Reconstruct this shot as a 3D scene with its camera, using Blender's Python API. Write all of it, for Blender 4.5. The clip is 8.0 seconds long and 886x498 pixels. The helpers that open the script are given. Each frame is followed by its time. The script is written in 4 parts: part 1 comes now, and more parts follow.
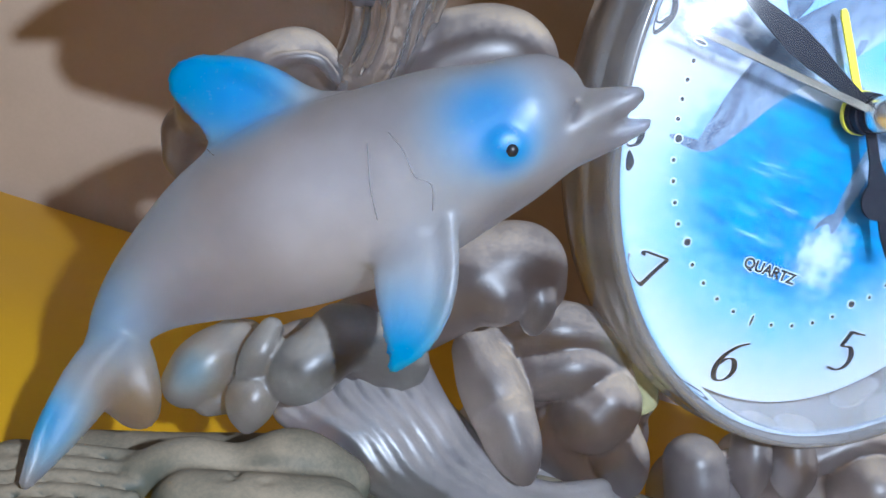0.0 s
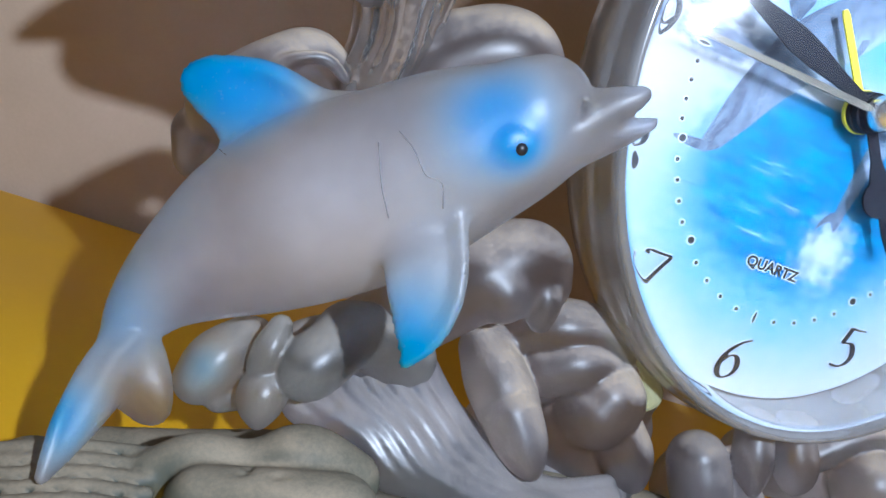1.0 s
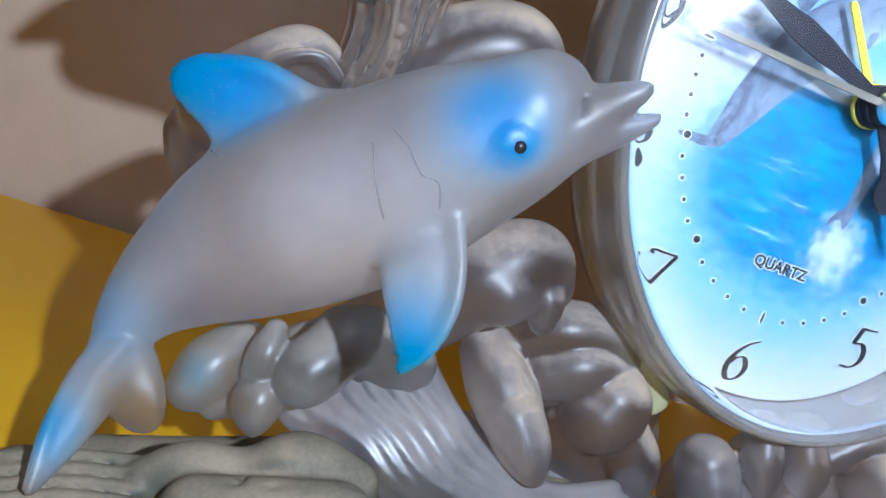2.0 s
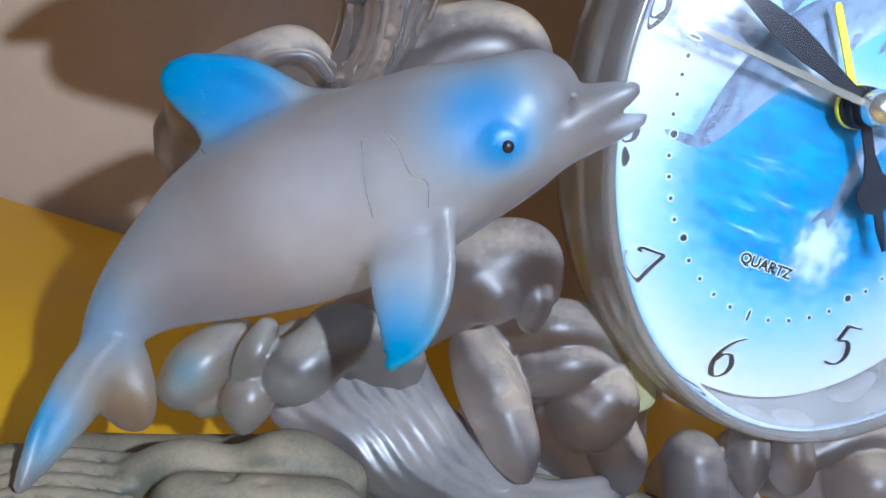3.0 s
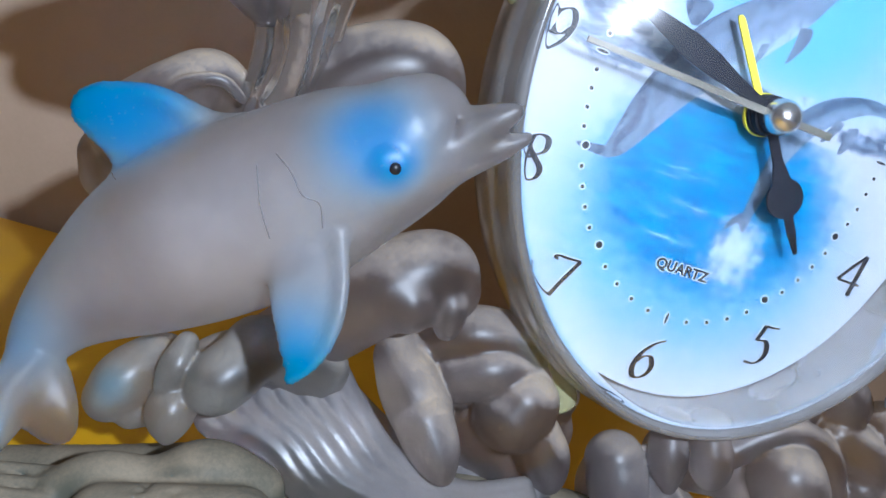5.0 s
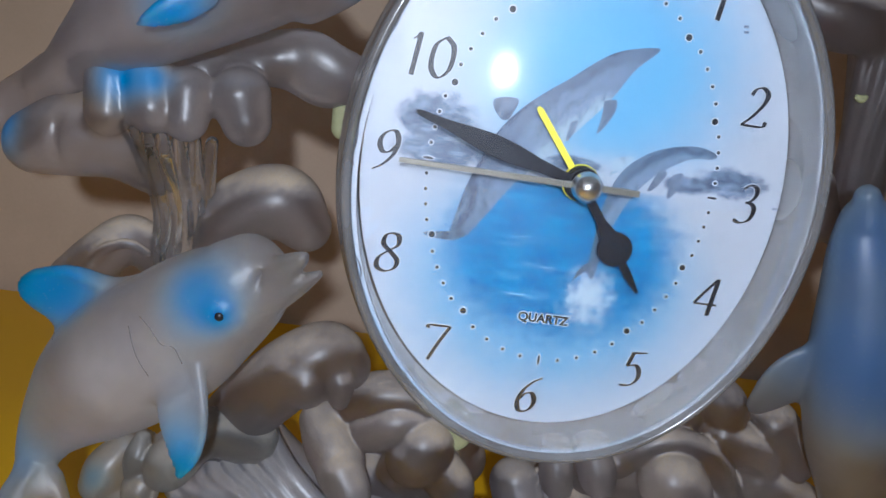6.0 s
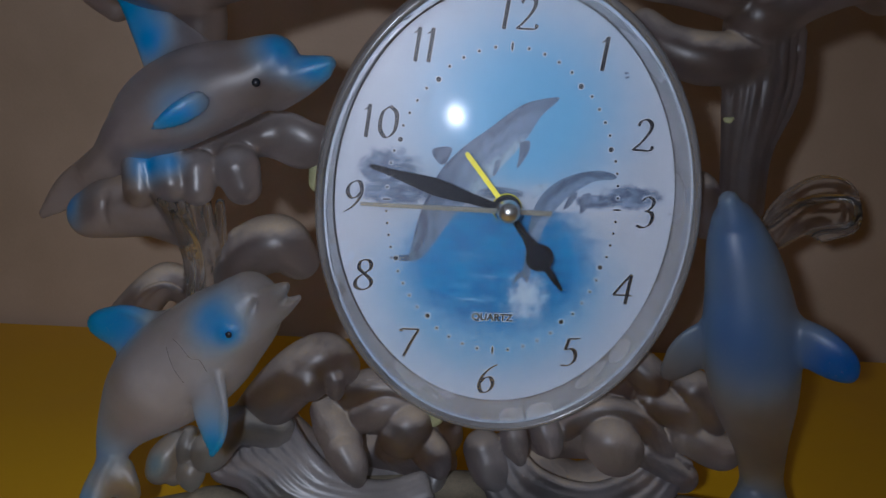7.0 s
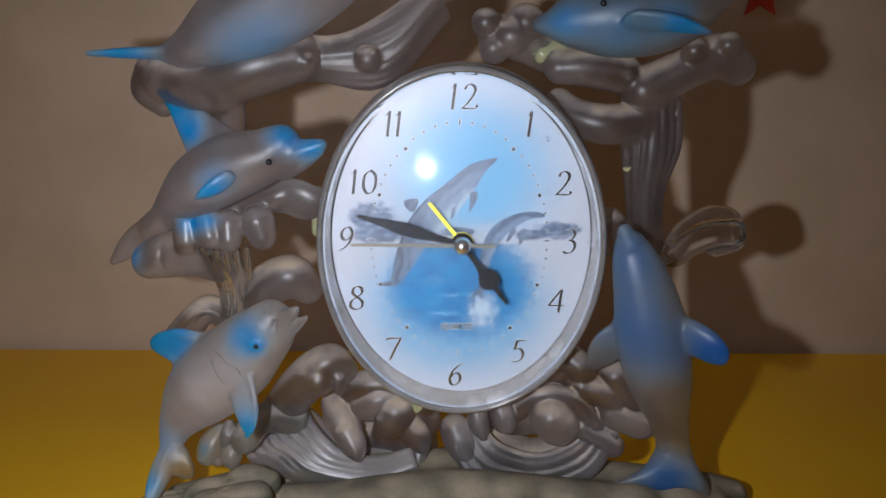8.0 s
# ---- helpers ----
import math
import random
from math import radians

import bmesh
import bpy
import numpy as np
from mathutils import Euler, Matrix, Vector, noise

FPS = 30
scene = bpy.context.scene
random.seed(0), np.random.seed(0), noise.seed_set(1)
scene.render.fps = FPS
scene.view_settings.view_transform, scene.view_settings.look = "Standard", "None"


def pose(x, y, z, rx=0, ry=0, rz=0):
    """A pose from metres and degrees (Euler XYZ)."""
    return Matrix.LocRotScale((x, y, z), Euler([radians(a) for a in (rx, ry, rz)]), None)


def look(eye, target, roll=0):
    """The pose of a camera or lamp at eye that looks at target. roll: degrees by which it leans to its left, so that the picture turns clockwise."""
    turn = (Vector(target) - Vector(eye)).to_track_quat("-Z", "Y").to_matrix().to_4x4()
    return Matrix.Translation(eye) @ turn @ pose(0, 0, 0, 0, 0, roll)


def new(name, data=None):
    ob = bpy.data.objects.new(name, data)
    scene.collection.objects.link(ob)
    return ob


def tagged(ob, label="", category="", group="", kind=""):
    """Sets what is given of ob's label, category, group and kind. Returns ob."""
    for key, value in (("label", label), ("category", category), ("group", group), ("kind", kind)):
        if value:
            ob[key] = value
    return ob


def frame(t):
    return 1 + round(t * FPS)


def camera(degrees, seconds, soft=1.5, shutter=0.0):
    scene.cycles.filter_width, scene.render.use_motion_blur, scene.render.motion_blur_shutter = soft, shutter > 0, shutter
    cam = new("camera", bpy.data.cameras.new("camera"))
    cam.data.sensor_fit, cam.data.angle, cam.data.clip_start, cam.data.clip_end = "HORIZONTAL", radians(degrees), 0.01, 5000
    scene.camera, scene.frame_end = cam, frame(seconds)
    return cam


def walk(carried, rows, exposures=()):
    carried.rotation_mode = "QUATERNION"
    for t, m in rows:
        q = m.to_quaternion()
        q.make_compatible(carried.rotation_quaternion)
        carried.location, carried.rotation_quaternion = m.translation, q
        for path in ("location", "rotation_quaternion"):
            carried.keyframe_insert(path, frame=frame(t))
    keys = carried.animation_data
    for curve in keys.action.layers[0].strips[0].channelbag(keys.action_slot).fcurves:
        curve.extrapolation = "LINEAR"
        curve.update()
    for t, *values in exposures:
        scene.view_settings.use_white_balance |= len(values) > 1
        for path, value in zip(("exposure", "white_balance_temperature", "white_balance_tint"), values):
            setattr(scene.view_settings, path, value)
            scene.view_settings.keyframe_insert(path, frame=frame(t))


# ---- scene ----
from mathutils.bvhtree import BVHTree

cam = camera(55.6, 8.0)
PATH = [
    (0, (-0.1124, -0.1544, 0.0849), (0.4165, 1.7565, -0.1778), 21.09),
    (0.5, (-0.1133, -0.1519, 0.0839), (0.4091, 1.7602, -0.1820), 21.02),
    (1, (-0.1146, -0.1557, 0.0841), (0.4218, 1.7534, -0.1762), 21.06),
    (1.5, (-0.1126, -0.1521, 0.0842), (0.4068, 1.7609, -0.1818), 20.67),
    (3, (-0.1124, -0.1536, 0.0844), (0.4300, 1.7540, -0.1742), 20.57),
    (3.5, (-0.1138, -0.1544, 0.0844), (0.4339, 1.7544, -0.1528), 21.06),
    (4, (-0.1122, -0.1534, 0.0841), (0.4252, 1.7567, -0.1663), 20.85),
    (4.5, (-0.1083, -0.1543, 0.0842), (0.4450, 1.7490, -0.1828), 20.60),
    (5, (-0.1003, -0.1615, 0.0941), (0.4478, 1.7420, -0.1816), 19.55),
    (5.2, (-0.0941, -0.1697, 0.1031), (0.4152, 1.7433, -0.1815), 17.80),
    (6.3, (-0.0440, -0.2140, 0.1509), (0.0806, 1.7223, -0.3341), 6.53),
    (6.5, (-0.0440, -0.2240, 0.1519), (0.0612, 1.7146, -0.3286), 5.53),
    (7, (-0.0229, -0.2560, 0.1635), (0.0123, 1.6906, -0.2940), 2.92),
    (7.5, (-0.0156, -0.2930, 0.1731), (-0.0349, 1.6609, -0.2536), 1.20),
    (8, (-0.0036, -0.3340, 0.1871), (-0.0252, 1.6204, -0.2369), 0.10),
]

EXPOSURES = [(0.0, 0.38, 5350, 11), (4.5, 0.38, 5350, 11), (5.2, 0.05, 5450, 11), (6.5, -0.95, 5800, 14), (7.0, -1.45, 5800, 16), (7.5, -1.2, 5900, 17), (8.0, -0.55, 6250, 16)]
walk(cam, [(t, look(eye, target, roll)) for t, eye, target, roll in PATH], EXPOSURES)

# the sculpted resin is modelled in millimetres
MM = 0.001

# ---- world and light ----
world = bpy.data.worlds.new("room_air")
scene.world = world
world.use_nodes = True
world.node_tree.nodes["Background"].inputs[0].default_value = (1.0, 0.86, 0.7, 1)
world.node_tree.nodes["Background"].inputs[1].default_value = 0.17

lamp_data = bpy.data.lights.new("torch_light", "SPOT")
lamp_data.spot_size, lamp_data.spot_blend = radians(108), 1.0
lamp_data.energy = 4.2
lamp_data.color = (0.93, 0.97, 1.0)
lamp_data.shadow_soft_size = 0.005
torch = new("torch_light", lamp_data)
torch.matrix_world = look((-0.058, -0.302, 0.180), (-0.065, 0.0, 0.09))


# ---- materials ----
def mat(name, color, rough=0.5, metal=0.0, trans=0.0, ior=1.45, coat=0.0):
    m = bpy.data.materials.new(name)
    m.use_nodes = True
    b = m.node_tree.nodes["Principled BSDF"]
    b.inputs["Base Color"].default_value = (*color, 1)
    b.inputs["Roughness"].default_value = rough
    b.inputs["Metallic"].default_value = metal
    b.inputs["Transmission Weight"].default_value = trans
    b.inputs["IOR"].default_value = ior
    b.inputs["Coat Weight"].default_value = coat
    return m


class Nodes:
    """Short hand for wiring a material."""

    def __init__(self, m):
        self.t = m.node_tree
        self.bsdf = self.t.nodes["Principled BSDF"]
        self.co = self.t.nodes.new("ShaderNodeTexCoord").outputs["Object"]

    def put(self, node, key, v):
        if isinstance(v, bpy.types.NodeSocket):
            self.t.links.new(v, node.inputs[key])
        elif v is not None:
            node.inputs[key].default_value = v

    def math(self, op, a, b=None, c=None, clamp=False):
        n = self.t.nodes.new("ShaderNodeMath")
        n.operation, n.use_clamp = op, clamp
        for i, v in enumerate((a, b, c)):
            self.put(n, i, v)
        return n.outputs[0]

    def noise(self, scale, detail=4.0, stretch=None, rough=0.55):
        n = self.t.nodes.new("ShaderNodeTexNoise")
        src = self.co
        if stretch:
            mp = self.t.nodes.new("ShaderNodeMapping")
            mp.inputs["Scale"].default_value = stretch
            self.put(mp, 0, src)
            src = mp.outputs[0]
        self.put(n, "Vector", src)
        n.inputs["Scale"].default_value = scale
        n.inputs["Detail"].default_value = detail
        n.inputs["Roughness"].default_value = rough
        return n.outputs[0]

    def ramp(self, v, lo, hi, a=0.0, b=1.0):
        n = self.t.nodes.new("ShaderNodeMapRange")
        n.interpolation_type = "SMOOTHSTEP"
        for i, q in enumerate((v, lo, hi, a, b)):
            self.put(n, i, q)
        return n.outputs[0]

    def mix(self, f, a, b):
        n = self.t.nodes.new("ShaderNodeMix")
        n.data_type = "RGBA"
        self.put(n, 0, f)
        self.put(n, 6, (*a, 1) if isinstance(a, tuple) else a)
        self.put(n, 7, (*b, 1) if isinstance(b, tuple) else b)
        return n.outputs[2]

    def xyz(self):
        n = self.t.nodes.new("ShaderNodeSeparateXYZ")
        self.put(n, 0, self.co)
        return n.outputs

    def up(self):
        g = self.t.nodes.new("ShaderNodeNewGeometry")
        n = self.t.nodes.new("ShaderNodeSeparateXYZ")
        self.put(n, 0, g.outputs["Normal"])
        return n.outputs[2]

    def near(self, p, r, strength=1.0):
        """strength at the point p (mm), fading to 0 at r."""
        n = self.t.nodes.new("ShaderNodeVectorMath")
        n.operation = "DISTANCE"
        self.put(n, 0, self.co)
        n.inputs[1].default_value = [v * MM for v in p]
        return self.ramp(n.outputs["Value"], r * MM, 0.12 * r * MM, 0.0, strength)

    def bump(self, h, strength, dist):
        n = self.t.nodes.new("ShaderNodeBump")
        n.inputs["Strength"].default_value = strength
        n.inputs["Distance"].default_value = dist
        self.put(n, "Height", h)
        self.put(self.bsdf, "Normal", n.outputs[0])

    def out(self, key, v):
        self.put(self.bsdf, key, v)


BLUE = (0.004, 0.38, 0.95)


def resin(name, color, patches=(), trans=0.45, rough=0.36, dust=0.35, blue=BLUE, sheen=0.0, milk=0.0, ior=1.4, zones=(), gloss=0.95):
    """Cast frosted resin with airbrushed blue patches, clearer and milkier zones (x, y, z, radius, transmission) and dust on its tops."""
    m = mat(name, color, rough, trans=trans, ior=ior, coat=0.0 if ior > 1.35 else 0.7)
    m.node_tree.nodes["Principled BSDF"].inputs["Coat Roughness"].default_value = max(0.12, gloss * rough)
    m.node_tree.nodes["Principled BSDF"].inputs["Sheen Weight"].default_value = sheen
    m.node_tree.nodes["Principled BSDF"].inputs["Sheen Roughness"].default_value = 0.35
    m.node_tree.nodes["Principled BSDF"].inputs["Sheen Tint"].default_value = (0.8, 0.9, 1, 1)
    n = Nodes(m)
    n.out("Subsurface Weight", milk)
    n.out("Subsurface Scale", 0.008)
    n.bsdf.inputs["Subsurface Radius"].default_value = (0.9, 0.95, 1.0)
    cloud = n.noise(60, 3)
    c = n.mix(n.ramp(cloud, 0.3, 0.75), tuple(v * 0.88 for v in color), tuple(min(1, v * 1.08) for v in color))
    mask = None
    for p in patches:
        d = n.near(p[0][:3], p[0][3], p[1]) if len(p) == 2 else n.near(p[:3], p[3])
        mask = d if mask is None else n.math("SUBTRACT", n.math("ADD", mask, d), n.math("MULTIPLY", mask, d))
    tr = n.ramp(n.noise(40, 3), 0.3, 0.7, max(0.0, trans - 0.035), min(1.0, trans + 0.03))
    for zone in zones:
        f = n.near(zone[:3], zone[3])
        tr = n.math("ADD", n.math("MULTIPLY", tr, n.math("SUBTRACT", 1.0, f)), n.math("MULTIPLY", f, zone[4]))
    if mask is not None:
        mask = n.math("MULTIPLY", mask, n.ramp(n.noise(900, 2), 0.05, 0.4, 0.8, 1.0))
        c = n.mix(mask, c, n.mix(mask, tuple(0.45 * v + w for v, w in zip(blue, (0.16, 0.42, 0.5))), blue))
        tr = n.math("MULTIPLY", tr, n.math("MULTIPLY_ADD", mask, -0.38, 1.0))
    if dust:
        grit = n.math("MULTIPLY", n.ramp(n.math("ADD", n.up(), n.math("MULTIPLY_ADD", n.noise(160, 4, rough=0.65), 0.5, -0.25)), 0.22, 0.75), n.math("ADD", n.ramp(n.noise(70, 3), 0.25, 0.75, 0.3, 0.95), n.ramp(n.noise(1300, 4, rough=0.7), 0.3, 0.7, -0.12, 0.14)), clamp=True)
        grit = n.math("MULTIPLY", grit, dust)
        c = n.mix(grit, c, (0.56, 0.44, 0.3))
        n.out("Roughness", n.math("MULTIPLY_ADD", grit, 0.5, n.ramp(cloud, 0.2, 0.8, rough - 0.06, rough + 0.08)))
        tr = n.math("MULTIPLY", tr, n.math("SUBTRACT", 1.0, grit))
    n.out("Transmission Weight", tr)
    n.out("Base Color", c)
    n.bump(n.noise(300, 4, rough=0.6), 0.1, 0.0005)
    return m


def speckled(name, a, b, scale, rough=0.6, bump=0.1, fine=None, coat=0.0):
    m = mat(name, a, rough, coat=coat)
    n = Nodes(m)
    big, small = n.noise(scale, 5), n.noise(fine or scale * 18, 3)
    f = n.math("ADD", n.math("MULTIPLY", n.ramp(big, 0.3, 0.7), 0.65), n.math("MULTIPLY", small, 0.35))
    n.out("Base Color", n.mix(f, a, b))
    n.out("Roughness", n.ramp(big, 0.2, 0.8, rough - 0.07, rough + 0.07))
    n.bump(small, bump, 0.0005)
    return m


GREY = (0.78, 0.79, 0.86)
resin_wave = resin("frosted_resin", (0.54, 0.515, 0.54), trans=0.95, rough=0.4, dust=0.95, ior=1.22)
resin_frond = resin("satin_clear_resin", (0.66, 0.65, 0.69), trans=0.945, rough=0.34, dust=0.4, ior=1.25)
resin_clear = resin("clear_resin", (0.86, 0.86, 0.87), trans=0.97, rough=0.07, dust=0.1, ior=1.4)
resin_base = resin("dusty_base_resin", (0.1, 0.105, 0.08), trans=0.1, rough=0.55, dust=0.5)
bezel_mat = resin("bezel_plastic", (0.54, 0.54, 0.55), trans=0.68, rough=0.16, dust=0.12)
bezel_mat.node_tree.nodes["Principled BSDF"].inputs["Coat Weight"].default_value = 0.6
glue_mat = mat("yellowed_glue", (0.75, 0.76, 0.45), 0.2, trans=0.6)
ink = mat("black_ink", (0.012, 0.014, 0.02), 0.4)
halo_mat = mat("print_white", (0.33, 0.35, 0.385), 0.4)
black_mat = mat("black_plastic", (0.008, 0.009, 0.014), 0.5)
black_mat.node_tree.nodes["Principled BSDF"].inputs["Specular IOR Level"].default_value = 0.2
yellow_mat = mat("yellow_plastic", (0.6, 0.53, 0.02), 0.45)
silver_mat = mat("silver_metal", (0.75, 0.74, 0.7), 0.22, metal=1.0)
brass_mat = mat("dull_metal", (0.16, 0.15, 0.125), 0.4, metal=0.6)
red_mat = speckled("red_paper", (0.5, 0.03, 0.015), (0.62, 0.06, 0.02), 120, 0.6)
wall_mat = speckled("beige_wall_paint", (0.52, 0.395, 0.28), (0.66, 0.51, 0.38), 13, 0.75, 0.2, 600)
yellow_top = speckled("yellow_table_paint", (0.84, 0.45, 0.001), (0.92, 0.52, 0.003), 12, 0.45, 0.05, 600)
floor_mat = speckled("floor_tile", (0.3, 0.27, 0.24), (0.36, 0.32, 0.28), 6, 0.5)

glass_mat = mat("clock_glass", (1, 1, 1), 0.015, trans=1.0, ior=1.45, coat=0.09)
glass_mat.node_tree.nodes["Principled BSDF"].inputs["Coat Roughness"].default_value = 0.13


ROCKS = [(-36.0, 127.8, 10.5, 7.0), (-34.0, 120.3, 12.5, 4.2), (-22.0, 122.0, 7.0, 4.0), (38.6, 122.6, 10.5, 4.2), (28.0, 120.6, 7.0, 2.6), (-1.6, 121.9, 9.0, 2.2)]


def dial_paint():
    """The printed picture: white border, pale sky, blue sea with ripples and spray."""
    m = mat("dial_print", (0.551, 0.579, 0.606), 0.45)
    n = Nodes(m)
    x, _, z = n.xyz()
    grain, ripple = n.noise(330, 5), n.noise(620, 6, (0.2, 1, 1), 0.65)

    def oval(cx, cz, rx, rz, wob=0.25):
        a = n.math("DIVIDE", n.math("SUBTRACT", x, cx * MM), rx * MM)
        b = n.math("DIVIDE", n.math("SUBTRACT", z, cz * MM), rz * MM)
        d = n.math("SQRT", n.math("ADD", n.math("MULTIPLY", a, a), n.math("MULTIPLY", b, b)))
        return n.math("ADD", d, n.math("MULTIPLY_ADD", grain, wob, -0.5 * wob))

    white = (0.281, 0.304, 0.344)
    c = n.mix(n.ramp(oval(4, 146, 44, 42), 1.05, 0.25), white, (0.075, 0.235, 0.385))
    c = n.mix(n.ramp(z, 128 * MM, 119 * MM, 0.0, 0.85), c, white)
    haze = n.math("MULTIPLY", n.ramp(oval(-2, 90, 48, 38), 1.05, 0.4), n.ramp(ripple, 0.25, 0.7, 1.0, 0.72))
    lower = n.mix(haze, white, (0.0482, 0.2, 0.344))
    deep = n.ramp(oval(0, 99, 35, 27, 0.35), 1.0, 0.62)
    sea = n.mix(n.ramp(ripple, 0.35, 0.7), (0.001, 0.08, 0.215), (0.004, 0.155, 0.31))
    sea = n.mix(n.ramp(n.noise(420, 6, (0.3, 1, 1.4), 0.7), 0.56, 0.7, 0.0, 0.55), sea, (0.00336, 0.0714, 0.176))
    crest = n.math("MULTIPLY", n.ramp(n.noise(260, 7, (0.22, 1, 1.6), 0.72), 0.57, 0.68, 0.0, 0.8), n.ramp(n.noise(70, 2), 0.4, 0.6, 0.25, 1.0))
    sea = n.mix(crest, sea, (0.241, 0.344, 0.427))
    lower = n.mix(deep, lower, sea)
    lower = n.mix(n.ramp(oval(9, 89, 8, 10, 1.6), 1.1, 0.1, 0.0, 0.8), lower, (0.344, 0.392, 0.427))
    c = n.mix(n.ramp(z, 117.6 * MM, 116.6 * MM), c, lower)
    foam = n.noise(330, 5, (0.6, 1, 1.5), 0.7)
    stone = n.mix(n.ramp(foam, 0.4, 0.68), (0.03, 0.055, 0.105), (0.15, 0.195, 0.265))
    for cx, cz, rx, rz in ROCKS:
        c = n.mix(n.ramp(oval(cx, cz, rx, rz, 0.9), 1.05, 0.6, 0.0, 0.95), c, stone)
    speck = n.math("MULTIPLY", n.ramp(n.noise(2200, 3, rough=0.8), 0.58, 0.72, 0.0, 0.75), n.ramp(n.noise(90, 3), 0.42, 0.66, 0.15, 1.0))
    c = n.mix(speck, c, (0.413, 0.441, 0.469))
    c = n.mix(n.ramp(n.noise(45, 6, rough=0.75), 0.62, 0.8, 0.0, 0.25), c, (0.207, 0.22, 0.22))
    n.out("Base Color", c)
    n.out("Roughness", n.ramp(grain, 0.3, 0.7, 0.35, 0.55))
    return m


dial_mat = dial_paint()


def print_grey(name, a, b):
    m = mat(name, a, 0.45)
    n = Nodes(m)
    n.out("Base Color", n.mix(n.math("ADD", n.math("MULTIPLY", n.ramp(n.noise(140, 4), 0.3, 0.7), 0.7), n.math("MULTIPLY", n.ramp(n.noise(1700, 4, rough=0.7), 0.4, 0.62), 0.45), clamp=True), a, b))
    spray = n.ramp(n.noise(1900, 4, rough=0.8), 0.56, 0.66, 0.0, 0.55)
    n.out("Base Color", n.mix(spray, n.bsdf.inputs["Base Color"].links[0].from_socket, (0.36, 0.4, 0.44)))
    return m


def figure_print(name, cx, cz, inner, outer, dark, pale):
    """Printed hide: pale along the inside of the leap's arc, dark along its back, with spray."""
    m = mat(name, dark, 0.45)
    n = Nodes(m)
    x, _, z = n.xyz()
    a, b = n.math("SUBTRACT", x, cx * MM), n.math("SUBTRACT", z, cz * MM)
    d = n.math("SQRT", n.math("ADD", n.math("MULTIPLY", a, a), n.math("MULTIPLY", b, b)))
    d = n.math("ADD", d, n.math("MULTIPLY_ADD", n.noise(160, 5), 0.008, -0.004))
    belly, back = n.ramp(d, inner * MM, (0.6 * inner + 0.4 * outer) * MM), n.ramp(d, (0.5 * inner + 0.5 * outer) * MM, outer * MM)
    c = n.mix(back, n.mix(belly, tuple(min(0.36, 1.5 * v) for v in pale), tuple(0.55 * (u + v) for u, v in zip(dark, pale))), dark)
    c = n.mix(n.ramp(n.math("PINGPONG", n.math("ADD", d, n.math("MULTIPLY", n.noise(75, 3), 0.006)), 0.0019), 0.0004, 0.0016, 0.0, 0.3), c, pale)
    c = n.mix(n.ramp(n.noise(700, 4, (1, 1, 0.5)), 0.45, 0.7, 0.0, 0.35), c, tuple(0.5 * v for v in dark))
    low = n.ramp(z, 128 * MM, 104 * MM, 0.1, 0.6)
    spray = n.math("MULTIPLY", n.ramp(n.noise(2400, 4, rough=0.85), 0.5, 0.68), low)
    n.out("Base Color", n.mix(spray, c, (0.36, 0.4, 0.44)))
    return m


fish_print = figure_print("leaping_print", 25, 105, 37, 50, (0.025, 0.045, 0.085), (0.15, 0.2, 0.28))
small_print = figure_print("small_leaping_print", 31, 105, 16, 25, (0.03, 0.06, 0.11), (0.17, 0.23, 0.31))
dark_print = print_grey("dark_print", (0.04, 0.06, 0.1), (0.1, 0.13, 0.19))


# ---- building helpers ----
def part(name, bm, material, parent, label="", smooth=True):
    """Link a bmesh as one mesh object under a thing or a part."""
    me = bpy.data.meshes.new(name)
    bm.to_mesh(me)
    bm.free()
    return mesh_part(name, me, material, parent, label, smooth)


def mesh_part(name, me, material, parent, label="", smooth=True):
    for q in material if isinstance(material, (list, tuple)) else [material]:
        me.materials.append(q)
    if smooth:
        me.polygons.foreach_set("use_smooth", [True] * len(me.polygons))
    ob = new(name, me)
    if parent:
        ob.parent = parent
    if label:
        tagged(ob, label)
    return ob


def spline(points, steps=4):
    """Catmull-Rom through points of any width."""
    p = np.array(points, float)
    if len(p) < 3 or steps < 2:
        return p
    q = np.vstack([2 * p[0] - p[1], p, 2 * p[-1] - p[-2]])
    out = []
    for i in range(1, len(q) - 2):
        for s in range(steps):
            t = s / steps
            a, b, c, d = q[i - 1], q[i], q[i + 1], q[i + 2]
            out.append(0.5 * (2 * b + (c - a) * t + (2 * a - 5 * b + 4 * c - d) * t * t + (3 * b - a - 3 * c + d) * t ** 3))
    out.append(p[-1])
    return np.array(out)


